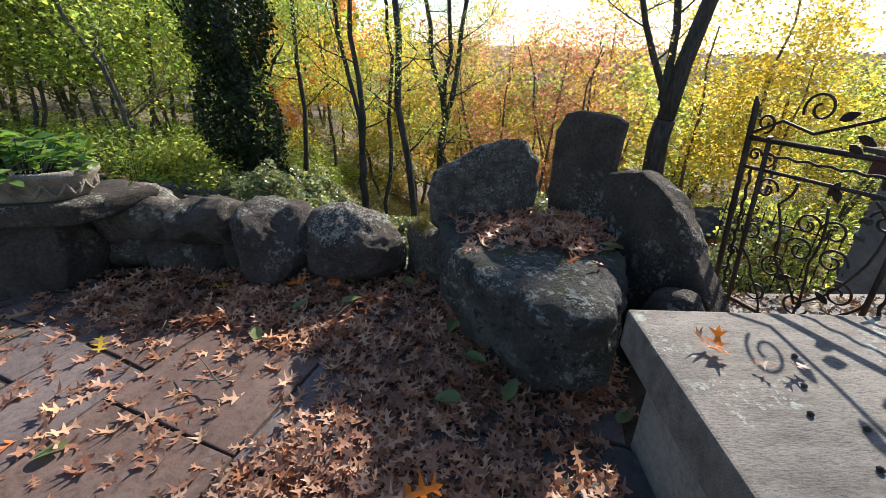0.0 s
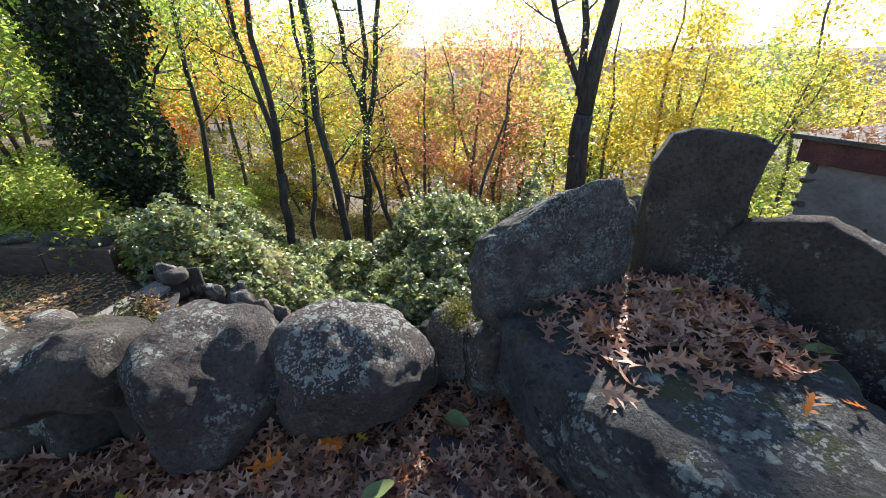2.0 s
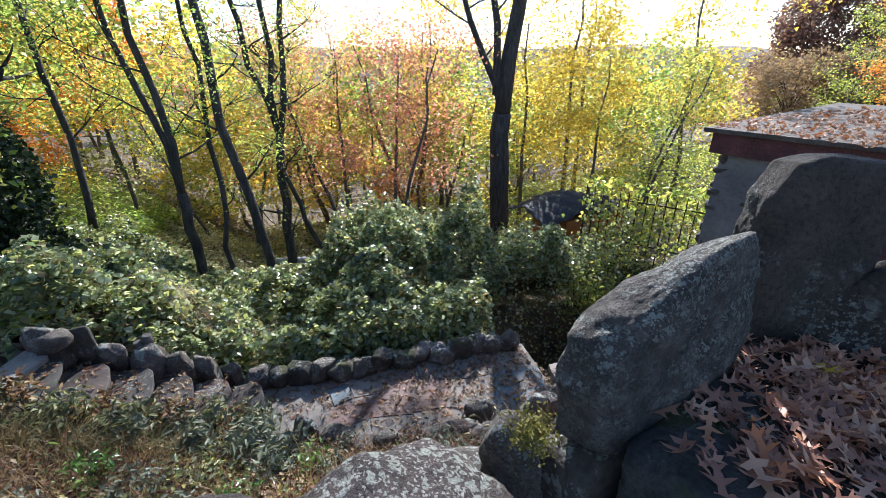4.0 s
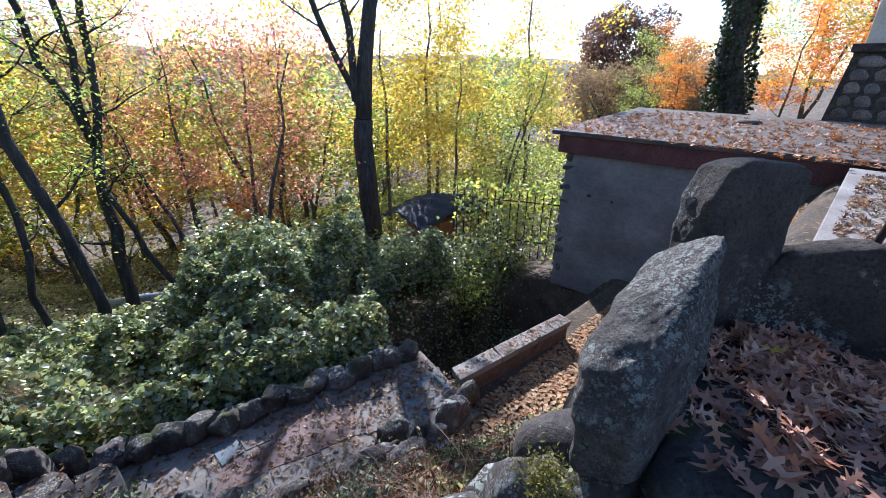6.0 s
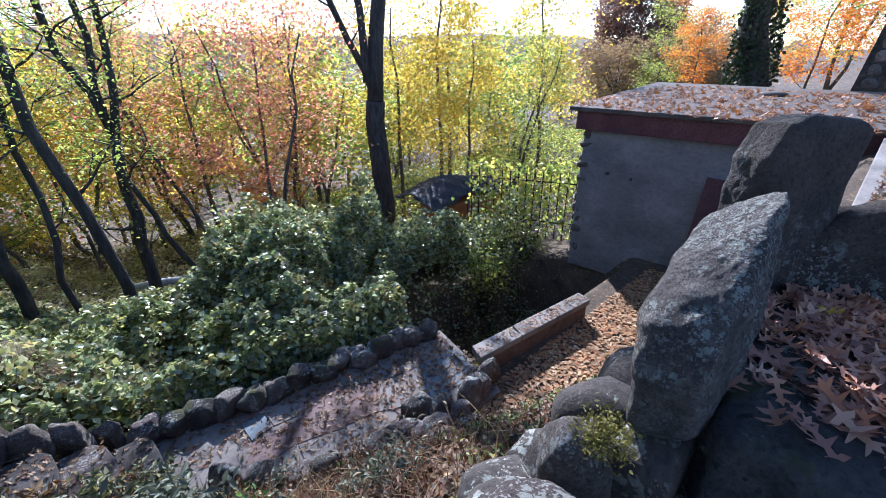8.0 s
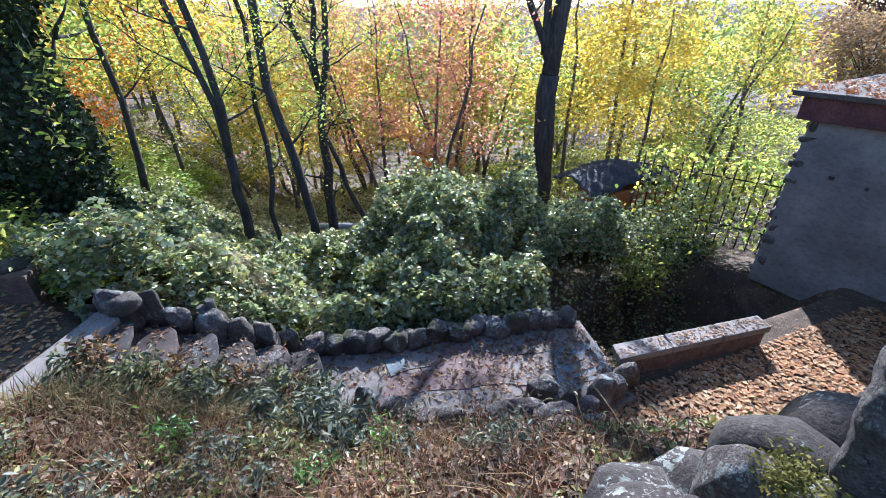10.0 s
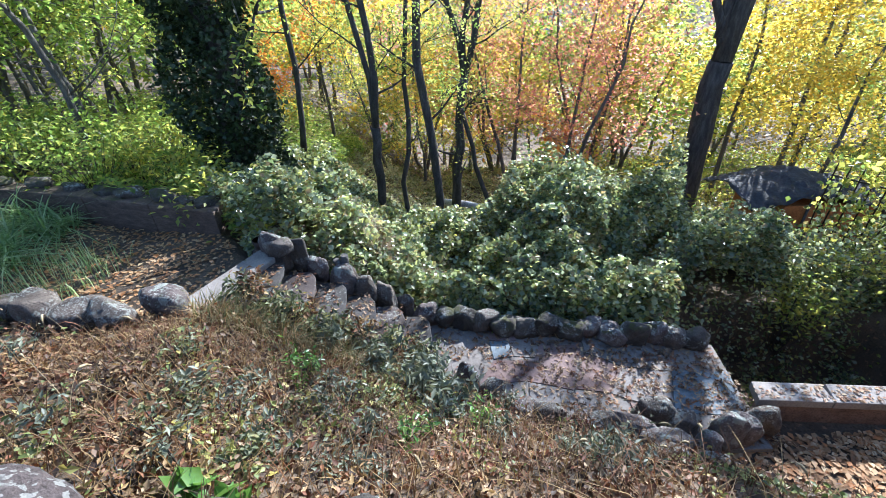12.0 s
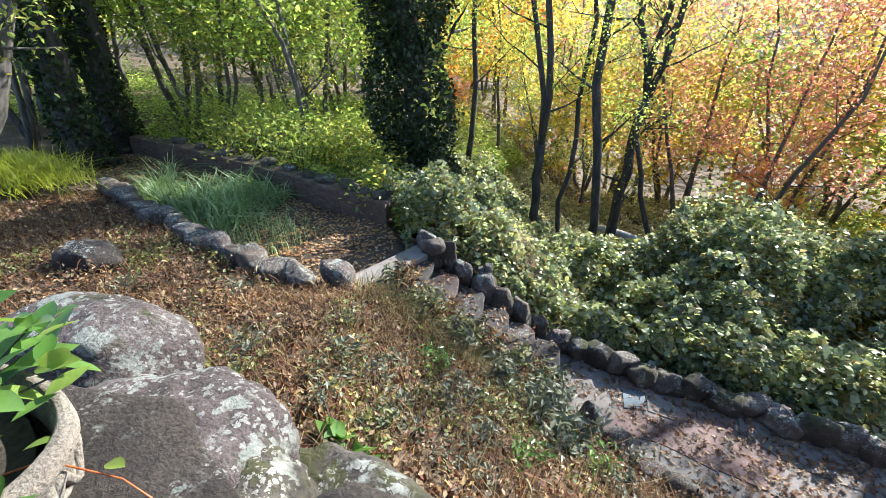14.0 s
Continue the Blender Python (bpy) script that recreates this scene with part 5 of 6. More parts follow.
gate_part("post", [(0, 0.0), (0, 0.6), (0, 1.26), (-0.01, 1.3)], [0.016, 0.016, 0.016, 0.006])
gate_part("post", [(0.11, 0.0), (0.11, 0.6), (0.11, 1.12)], 0.013)
gate_part("post", [(0.84, 0.0), (0.84, 1.2)], 0.016)
gate_part("post", [(0.74, 0.0), (0.74, 1.05)], 0.013)
gate_part("rail", [(0.0, 1.1), (0.84, 1.1)], 0.014)
gate_part("rail", [(0.0, 0.95), (0.84, 0.95)], 0.01)
gate_part("rail", [(0.0, 0.14), (0.84, 0.14)], 0.014)
for s in (0.055, 0.79):
    gate_part("twisted_bar", [(s + 0.006 * math.sin(k * 1.6), 0.14 + 0.82 * k / 36) for k in range(37)], [0.006 + 0.004 * abs(math.sin(k * 1.6)) for k in range(37)], 5)
gate_part("twisted_bar", [(0.1 + 0.72 * k / 30, 1.03 + 0.005 * math.sin(k * 1.6)) for k in range(31)], [0.005 + 0.003 * abs(math.sin(k * 1.6)) for k in range(31)], 5)
gate_part("cresting", [(0.02, 1.13), (0.15, 1.2), (0.3, 1.16), (0.5, 1.24), (0.7, 1.34), (0.86, 1.36)], 0.008)
for k, (cx, cy, r0, a0, hd_) in enumerate(((0.07, 1.18, 0.05, -1.5, 1), (0.3, 1.27, 0.075, 3.6, -1), (0.055, 1.02, 0.035, 0, 1), (0.16, 0.86, 0.06, 0, 1), (0.13, 1.0, 0.04, 2, -1), (0.14, 0.62, 0.06, 3, 1), (0.4, 0.74, 0.06, 0, 1), (0.52, 0.74, 0.06, 3.1, -1), (0.4, 0.6, 0.07, 3, -1), (0.55, 0.6, 0.07, 0, 1),
                                              (0.3, 0.45, 0.07, 1, 1), (0.62, 0.45, 0.07, 2, -1), (0.25, 0.27, 0.06, 4, 1), (0.46, 0.3, 0.07, 0, -1), (0.68, 0.27, 0.06, 5, -1), (0.68, 0.85, 0.06, 3, -1), (0.06, 0.45, 0.035, 0, 1), (0.06, 0.3, 0.035, 3, -1))):
    gate_part("scroll", scroll(cx, cy, r0, 1.3, a0, hd_), 0.0065, 5)
for k, pts in enumerate(([(0.46, 0.14), (0.46, 0.55), (0.46, 0.85)], [(0.46, 0.3), (0.3, 0.5), (0.24, 0.8), (0.3, 0.93)], [(0.46, 0.3), (0.62, 0.5), (0.7, 0.8), (0.62, 0.93)], [(0.11, 0.5), (0.2, 0.35), (0.3, 0.14)], [(0.74, 0.5), (0.66, 0.35), (0.58, 0.14)])):
    sm = [pts[0]]
    for p, n in zip(pts, pts[1:]):
        sm += [(p[0] + (n[0] - p[0]) * u + 0.02 * math.sin(u * math.pi), p[1] + (n[1] - p[1]) * u) for u in (0.25, 0.5, 0.75, 1)]
    gate_part("curved_bar", sm, 0.007, 5)
for s, h, a in ((0.38, 1.23, 0.5), (0.47, 1.18, -0.4), (0.55, 1.3, 0.6), (0.62, 1.22, -0.5), (0.72, 1.37, 0.5), (0.76, 1.26, -0.4), (0.44, 0.9, 1.2), (0.49, 0.88, 2.0), (0.33, 0.4, 0.5), (0.6, 0.38, 2.6), (0.45, 1.14, -0.6)):
    b = bmesh.new()
    out = [(0, 0), (0.02, 0.016), (0.045, 0.02), (0.07, 0.01), (0.085, 0), (0.07, -0.01), (0.045, -0.02), (0.02, -0.016)]
    fr = [b.verts.new(gp(s + x * math.cos(a) - y * math.sin(a), h + x * math.sin(a) + y * math.cos(a)) + Vector((0.004, 0.003, 0))) for x, y in out]
    bk = [b.verts.new(v.co - Vector((0.008, 0.006, 0))) for v in fr]
    b.faces.new(fr)
    b.faces.new(bk[::-1])
    for i in range(8):
        b.faces.new((fr[i], bk[i], bk[(i + 1) % 8], fr[(i + 1) % 8]))
    part("iron_leaf", b, IRON, gate)

# ---- outbuilding ----
hut = tagged_at(new("outbuilding"), (0, 0, 0), "flat-roofed plastered outbuilding with dark red fascia and leafy roof", "building")
hut_wall = part("wall", prism([(8.7, 8.0), (16.5, 9.4), (16.5, -4.5), (10.6, -4.5)], -4.2, -0.28, 0.02), PLASTER, hut, "stained grey plaster wall")
part("fascia", prism([(8.5, 8.15), (16.7, 9.6), (16.7, -4.6), (10.45, -4.6)], -0.42, 0.02, 0.01), RED_PAINT, hut, "dark red painted fascia")
hut_roof = part("roof", prism([(8.36, 8.3), (16.9, 9.8), (16.9, -4.7), (10.3, -4.7)], 0.02, 0.12, 0.02), ROOFING, hut, "pale roof felt")
rq = random.Random(4)
for i in range(13):
    w = rq.uniform(0.22, 0.4)
    o = part("corner_stone", rock_mesh([(-w / 2, -0.16), (w / 2, -0.16), (w / 2, 0.16), (-w / 2, 0.16)], 0.26, seed=360 + i, square=6, rough=0.025, detail=3), STONE_PALE, hut_wall)
    o.matrix_basis = pose(8.86, 7.93, -3.9 + i * 0.28, 0, 0, rq.uniform(-15, 15))
for i in range(2):
    o = part("wall_hole", box_bm(0.06, 0.12, 0.08, (0, 0, 0), 0.01), JOINT, hut_wall)
    o.location = (8.83 + i * 0.09, 7.3 - i * 0.55, -1.45 - 0.05 * i)
o = part("door_jamb", prism([(-0.25, -0.1), (0.25, -0.1), (0.25, 0.1), (-0.25, 0.1)], -2.9, 0.35, 0.02), RED_PAINT, hut, "red painted slanting jamb")
o.matrix_basis = pose(9.0, 4.9, -1.5, 13, 0, 90)
b = bmesh.new()
tube_bm([(0, 0, 0), (0, 0, 0.08), (0, 0, 0.12)], [0.32, 0.3, 0.12], 18, b)
o = part("roof_vent", b, ROOFING, hut_roof)
o.location = (14.0, 5.4, 0.11)

# tower behind
tower = tagged_at(new("stone_tower"), (0, 0, 0), "fieldstone tower base with cream wall above, partly hidden", "building")
b = bmesh.new()
lo = [b.verts.new(v) for v in ((18.6, 4.7, -4), (25, 4.7, -4), (25, -6, -4), (18.6, -6, -4))]
hi = [b.verts.new(v) for v in ((19.0, 4.1, 2.1), (25, 4.1, 2.1), (25, -6, 2.1), (19.0, -6, 2.1))]
b.faces.new(hi)
for i in range(4):
    b.faces.new((lo[i], hi[i], hi[(i + 1) % 4], lo[(i + 1) % 4])[::-1])
tower_base = part("base", b, JOINT, tower)
part("ledge", prism([(18.85, 4.2), (25, 4.2), (25, -6), (18.85, -6)], 2.1, 2.35, 0.03), DARK_STONE, tower)
part("upper_wall", prism([(19.2, 3.95), (25, 3.95), (25, -6), (19.2, -6)], 2.35, 9, 0.03), WALL_FAR, tower, "cream rendered wall")
me = rock_mesh([(-0.3, -0.17), (0.3, -0.19), (0.31, 0.17), (-0.28, 0.19)], 0.12, seed=380, square=6, rough=0.03, detail=2)
me.transform(pose(0, 0, 0, 90, 0, -90))
STONES_T = surface("tower_stone", [(0.09, 0.075, 0.065), (0.2, 0.17, 0.14), (0.32, 0.28, 0.24)], 1.6, 0.9, 20, 0.6, 0.01, vary=0.8)
me.materials.append(STONES_T)
for j in range(8):
    z = -1.0 + j * 0.4
    y = 4.3 - 0.1 * (z + 1)
    while y > -2:
        w = rq.uniform(0.6, 1.25)
        y -= 0.34 * w
        o = part("fieldstone", me, None, tower_base)
        o.matrix_basis = pose(18.62 + 0.0656 * (z + 4), y, z, 0, -3, 0) @ Matrix.Diagonal((1, w * 1.1, rq.uniform(0.98, 1.12), 1))
        y -= 0.34 * w

# tarpaulin shelter, pipe, fence
sh = tagged_at(new("tarp_shelter"), (10.75, 15.2, -5.5), "dark tarpaulin draped over an orange board shelter", "shelter")
part("board_wall", box_bm(3.1, 2.2, 2.5, (0.7, -0.1, -0.05), 0.03), ORANGE_TARP, sh, "faded orange boards")
b = bmesh.new()
rows = []
for i in range(37):
    u = i / 36
    ridge = 2.0 - 1.0 * abs(u - 0.42) ** 0.9
    rows.append([b.verts.new(((u - 0.42) * 4.8, (j / 14 - 0.5) * 2.7, ridge - 0.5 * abs(j / 14 - 0.5) ** 1.3 * 2 + 0.05 * math.sin(i * 1.3 + j * 0.9) + 0.035 * math.sin(i * 0.7 - j * 2.3))) for j in range(15)])
for p, n_ in zip(rows, rows[1:]):
    for j in range(14):
        b.faces.new((p[j], p[j + 1], n_[j + 1], n_[j])).smooth = True
o = part("tarpaulin", b, TARP, sh, "dark grey wrinkled tarpaulin")
m = o.modifiers.new("thick", "SOLIDIFY")
m.thickness = 0.02
for x_, y_ in ((-1.9, -1.2), (2.5, -1.2), (-0.1, -1.25)):
    part("pole", tube_bm([(x_, y_, -1.6), (x_, y_, 1.0 if abs(x_) > 1 else 1.5)], 0.04, 7), BARK_GREY, sh)
tagged(part("pipe", tube_bm([(-0.9, 18.3, float(land(-0.9, 18.3)) + 0.75), (0.2, 18.2, float(land(0.2, 18.2)) + 0.8), (1.3, 17.9, float(land(1.3, 17.9)) + 0.8)], 0.14, 12), PIPE), "pale grey pipe lying across the slope", "pipe")
fence = tagged_at(new("iron_fence"), (0, 0, 0), "dark iron railing overgrown with creepers", "fence")
for i in range(14):
    x, y = 8.4 + 0.12 * i, 11.6 - 0.22 * i
    part("bar", tube_bm([(x, y, -4.2), (x, y, -2.1), (x, y, -1.95)], [0.018, 0.018, 0.004], 5), IRON, fence)
for z in (-2.3, -3.6):
    part("rail", tube_bm([(8.4, 11.6, z), (9.96, 8.74, z)], 0.02, 5), IRON, fence)

n = 900
fu = q.uniform(0, 1, n)
part("creeper", leaf_mesh("creeper", np.stack([8.4 + 1.6 * fu + q.normal(0, 0.18, n), 11.6 - 2.9 * fu + q.normal(0, 0.18, n), -4.0 + 2.3 * q.random(n) ** 0.8], 1), 0.15, YELGREEN, slim=0.7, r=q), None, fence, "yellowing creeper leaves")
n = 500
fu = q.uniform(0, 1, n)
part("creeper", leaf_mesh("creeper", np.stack([8.4 + 1.6 * fu + q.normal(0, 0.15, n), 11.6 - 2.9 * fu + q.normal(0, 0.15, n), -4.1 + 1.6 * q.random(n) ** 0.9], 1), 0.14, IVY, slim=0.8, r=q), None, fence, "dark creeper leaves")

# far houses in the valley
for i in range(9):
    x, y = -60 + i * 24 + rq.uniform(-8, 8), 300 + rq.uniform(0, 90)
    w, h = rq.uniform(8, 14), rq.uniform(7, 10)
    z = float(land(x, y))
    hs = tagged_at(new("far_house"), (x, y, z), "pale distant house across the valley", "house", "far houses")
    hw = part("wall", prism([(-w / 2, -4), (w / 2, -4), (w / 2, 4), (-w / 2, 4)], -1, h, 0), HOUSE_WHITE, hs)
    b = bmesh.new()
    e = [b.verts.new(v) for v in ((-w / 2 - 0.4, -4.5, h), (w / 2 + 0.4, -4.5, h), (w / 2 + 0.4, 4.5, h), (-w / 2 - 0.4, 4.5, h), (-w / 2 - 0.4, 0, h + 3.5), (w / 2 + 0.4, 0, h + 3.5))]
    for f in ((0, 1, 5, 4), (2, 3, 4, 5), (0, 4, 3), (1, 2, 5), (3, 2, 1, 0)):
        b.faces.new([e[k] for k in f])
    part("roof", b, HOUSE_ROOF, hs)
    for c in range(3):
        for d in range(2):
            o = part("window", box_bm(1.2, 0.1, 1.6), WINDOW_DARK, hw)
            o.location = (-w / 2 + w * (c + 0.5) / 3, -4.03, 2 + d * 3.2)


# ---- fallen leaves, grasses and small plants ----
def litter(name, spots, size, material, label, seed, curl=0.55, lobes=3, tilt=20):
    r = random.Random(seed)
    b = bmesh.new()
    for x, y, z in spots:
        lobed_leaf_bm(b, pose(x, y, z, r.gauss(0, tilt), r.gauss(0, tilt), r.uniform(0, 360)), size * r.uniform(0.6, 1.35), r, curl, lobes)
    return tagged(part(name, b, material), label, "leaves", kind="stuff")


r = random.Random(31)
spots = []
while len(spots) < 4200:
    x, y = r.uniform(-2.7, 1.0), r.uniform(0.2, 2.75)
    edge = -0.75 - 0.35 * (y - 1) + 0.25 * math.sin(y * 5) if y < 2.05 else -2.2
    dens = min(1, max(0.0, (x - edge) / 0.4))
    dens = max(dens, min(1, max(0, (y - 2.05 - 0.12 * math.sin(x * 4)) / 0.3)) * (1 if x > -2.3 else 0.3))
    if x > 0.95 - 0.25 * (y < 1.4) or r.random() > dens:
        continue
    spots.append((x, y, 0.015 + r.random() ** 1.5 * 0.06 * dens))
litter("oak_leaf_litter", spots, 0.105, OAK_LITTER, "deep drift of brown and russet oak leaves on the patio", 1)
litter("scattered_leaves", [(r.uniform(-3.6, -0.2), r.uniform(0.2, 2.5), 0.018) for _ in range(760)], 0.105, OAK_LITTER, "scattered brown and orange leaves on the flagstones", 2)
litter("seat_leaves", [(x, y, 0.562 + r.random() * 0.035) for x, y in ((0.68 + r.gauss(0, 0.24), 2.36 + r.gauss(0, 0.2)) for _ in range(520)) if 0.1 < x < 1.02 and 2.0 < y < 2.72], 0.105, OAK_LITTER, "brown oak leaves heaped on the stone seat", 3)
litter("walkway_leaves", [(r.uniform(1.95, 8.6), 2.55 - 3.2 * r.random() ** 1.4, 0.015) for _ in range(2900)], 0.11, LITTER, "dry brown and orange leaves on the walkway", 4)
litter("roof_leaves", [(8.5 + 8 * r.random() ** 1.3 * 0.9, r.uniform(-3, 8.6), 0.14) for _ in range(2600)], 0.17, leaf_stuff("roof_leaves_mix", [(0.22, 0.075, 0.025), (0.4, 0.14, 0.035), (0.24, 0.12, 0.055), (0.5, 0.2, 0.05)], 0.6, 0.15), "orange and brown leaves strewn over the flat roof", 5, lobes=3)
SINGLE = (("orange_leaf", 0.93, 1.12, 0.65, 0.13, ORANGE_LEAF, "single bright orange leaf lying on the slab"), ("brown_leaf", 1.02, 1.03, 0.645, 0.07, OAK_LITTER, "small brown curled leaf on the slab"), ("brown_leaf", 1.12, 1.02, 0.645, 0.08, OAK_LITTER, "small brown curled leaf on the slab"),
          ("brown_leaf", 0.9, 1.13, 0.64, 0.12, OAK_LITTER, "brown oak leaf under the orange one"), ("brown_leaf", 1.33, 0.74, 0.645, 0.08, OAK_LITTER, "small brown curled leaf on the slab"),
          ("orange_leaf", 0.68, 1.9, 0.575, 0.1, ORANGE_LEAF, "orange leaf lying on the stone seat"), ("orange_leaf", 0.8, 1.87, 0.575, 0.07, ORANGE_LEAF, "orange leaf lying on the stone seat"), ("orange_leaf", -0.95, 2.45, 0.1, 0.15, ORANGE_LEAF, "broad orange leaf in the litter by the wall"), ("orange_leaf", -0.72, 2.5, 0.1, 0.13, ORANGE_LEAF, "broad orange leaf in the litter by the wall"),
          ("yellow_leaf", -1.45, 2.4, 0.09, 0.14, YELLOW_LEAF, "yellow leaf on the leaf drift"), ("yellow_leaf", -0.6, 2.5, 0.1, 0.08, YELLOW_LEAF, "small yellow leaf on the leaf drift"), ("yellow_leaf", 0.75, 2.5, 0.6, 0.09, YELLOW_LEAF, "yellow leaf on the stone seat"), ("yellow_leaf", -1.85, 1.85, 0.025, 0.13, YELLOW_LEAF, "yellow leaf on a flagstone"),
          ("orange_leaf", -1.95, 0.98, 0.03, 0.2, ORANGE_LEAF, "large orange-brown leaf on a flagstone"), ("orange_leaf", -0.05, 0.98, 0.09, 0.17, ORANGE_LEAF, "large orange-brown leaf on the leaf drift"))
for nm, x, y, z, s, m_, lb in SINGLE:
    b = bmesh.new()
    lobed_leaf_bm(b, pose(0, 0, 0.012, 14, 10, r.uniform(0, 360)), s, r, 0.5, 3)
    tagged_at(part(nm, b, m_), (x, y, z), lb, "leaf", "single leaves")
for x, y, z in ((-0.85, 2.2, 0.09), (-0.55, 2.25, 0.1), (0.08, 2.0, 0.09), (0.2, 1.72, 0.09), (0.05, 1.45, 0.08), (0.35, 1.5, 0.09), (-0.2, 2.5, 0.1), (0.95, 2.08, 0.575), (-1.55, 1.18, 0.02), (0.85, 1.38, 0.05), (-1.0, 1.9, 0.09)):
    b = bmesh.new()
    fr = [(math.cos(k * math.tau / 12) * 0.032 * (1 - 0.35 * math.cos(k * math.tau / 12 + 1.57)), math.sin(k * math.tau / 12) * 0.062, 0) for k in range(12)]
    c = b.verts.new((0, 0, 0.004))
    vs = [b.verts.new((p[0], p[1], 0.012 + 0.012 * abs(p[0]) / 0.03)) for p in fr]
    for k in range(12):
        b.faces.new((c, vs[k], vs[(k + 1) % 12])).smooth = True
    tagged_at(part("green_leaf", b, GREEN_FALLEN), pose(x, y, z, r.gauss(0, 8), r.gauss(0, 8), r.uniform(0, 360)), "pale green oval fallen leaf", "leaf", "green fallen leaves")
for x, y in ((1.03, 0.85), (1.1, 0.96), (1.14, 0.8), (1.16, 0.68), (1.06, 0.68), (1.18, 1.1)):
    b = bmesh.new()
    tube_bm([(0, 0, 0), (0, 0, 0.006), (0.001, 0, 0.012), (0.002, 0, 0.013)], [0.006, 0.01, 0.006, 0.002], 9, b)
    tagged_at(part("acorn_cup", b, BARK), (x, y, 0.63), "small brown acorn cup on the slab", "acorn cup", "acorn cups")


def scatter(n, x0, x1, y0, y1, keep=None):
    x, y = q.uniform(x0, x1, n), q.uniform(y0, y1, n)
    if keep is not None:
        k = keep(x, y)
        x, y = x[k], y[k]
    return x, y


on_bank = lambda x, y: (y < near_edge(x) - 0.05) & (y > 3.35)
x, y = scatter(26000, -12, 2.6, 3.3, 8, on_bank)
ground_leaves("bank_litter", x, y, q.uniform(0.005, 0.05, len(x)), 0.085, LITTER_SHADED, "dry brown leaf litter on the grassy bank", up=0.3)
x, y = scatter(26000, -12, 1.6, 3.4, 8, on_bank)
dens = wobble(x, y, 1.4)
k = dens > q.uniform(-1.2, 0.9, len(x))
x, y = x[k], y[k]
tagged(part("dry_grass", blade_mesh("dry_grass", np.stack([x, y, land(x, y)], 1), 0.24, 0.007, STRAW, 1.0, q), None), "dead straw-coloured grass on the bank", "grass", kind="stuff")
x, y = scatter(1500, -7, 1.2, 3.6, 5.6, on_bank)
tagged(part("tall_dry_stems", blade_mesh("tall_dry_stems", np.stack([x, y, land(x, y)], 1), 0.42, 0.008, STRAW, 1.2, q), None), "taller dead grass stems on the bank", "grass", kind="stuff")
x, y = scatter(10000, -10, 2.2, 3.4, 8, on_bank)
ground_leaves("russet_weeds", x, y, q.uniform(0.03, 0.2, len(x)), 0.05, LITTER_SHADED, "small russet weeds in the dead grass", "weeds", 0.3)
x, y = scatter(4000, -5.2, -1.8, 5.6, 7.2, on_bank)
tagged(part("dry_grass_clump", blade_mesh("dry_grass_clump", np.stack([x, y, land(x, y)], 1), 0.22, 0.009, STRAW, 1.1, q), None), "reddish clump of dead grass beside the steps", "grass", kind="stuff")
x, y = scatter(21000, -9, 2.2, 3.4, 7, on_bank)
k = wobble(x + 3, y, 1.9) > q.uniform(-0.1, 1.1, len(x))
x, y = x[k], y[k]
ground_leaves("bank_weeds", x, y, q.uniform(0.02, 0.16, len(x)), 0.06, leaf_stuff("weeds", [(0.06, 0.1, 0.03), (0.16, 0.2, 0.06), (0.3, 0.33, 0.12), (0.42, 0.36, 0.1)], 0.5, 0.4), "low green weeds among the dead grass", "weeds", 0.4)
x, y = scatter(6800, -1.75, 3.1, 5.6, 8.3, lambda x, y: (y > near_edge(x)) & (y < far_edge(x)) & (q.uniform(-3.5, 4.5, len(x)) < x + 0.8 * wobble(x, y, 2)))
litter("path_litter", [(a, c, TERRACE + 0.012) for a, c in zip(x, y)], 0.085, LITTER, "brown leaves scattered on the lower path", 6)
x, y = scatter(420, -3.9, -1.4, 6.95, 8.1)
litter("step_litter", [(a, c, TOP - 0.25 * min(5, max(0, int((a + 3.95) / 0.43))) + 0.014) for a, c in zip(x, y)], 0.085, LITTER, "leaves on the stone steps", 7)
x, y = scatter(3600, -4.0, -1.3, 6.3, 7.12, lambda x, y: q.uniform(6.3, 7.3, len(x)) > y - 0.15)
z = np.maximum(land(x, y), -3.45)
tagged(part("step_edge_grass", blade_mesh("step_edge_grass", np.stack([x, y, z], 1), 0.34, 0.011, leaf_stuff("edge_grass", [(0.06, 0.075, 0.035), (0.13, 0.14, 0.06), (0.2, 0.13, 0.07), (0.3, 0.24, 0.12)], 0.6, 0.3), 1.0, q), None), "mixed green and withered grass along the steps", "grass", kind="stuff")
x, y = scatter(14000, 1.6, 8.6, 2.9, 6.1, lambda x, y: (y > near_edge(x) - 0.6) & (y < 5.75))
ground_leaves("yard_litter", x, y, q.uniform(0.0, 0.03, len(x)), 0.09, LITTER_SUNLIT, "sunlit carpet of dry leaves below the walkway", up=0.8)
x, y = scatter(16000, -17, -4.4, 6.4, 12.4, lambda x, y: (y > near_edge(x) + 0.1) & (y < far_edge(x)))
# pond bed takes the paler litter, so it looks sunlit by colour
ground_leaves("pond_litter", x, y, q.uniform(0.0, 0.03, len(x)), 0.08, LITTER_SUNLIT, "tan and brown leaves on the bed of the dry pond", up=0.8)
x, y = scatter(700, 2.9, 5.7, 5.7, 6.2, lambda x, y: (y > 6.02 - 0.108 * (x - 2.88)) & (y < 6.28 - 0.108 * (x - 2.88)))
ground_leaves("coping_litter", x, y, 0.006 + 0 * x, 0.06, LITTER, "dry leaves on the low wall", up=0.9, hold=np.full(len(x), -3.04))
x, y = scatter(4200, -12.5, -8.0, 7.0, 10.6, lambda x, y: (y > near_edge(x) + 0.5) & (y < far_edge(x) - 0.1) & (wobble(x, y, 1.7) > -0.1))
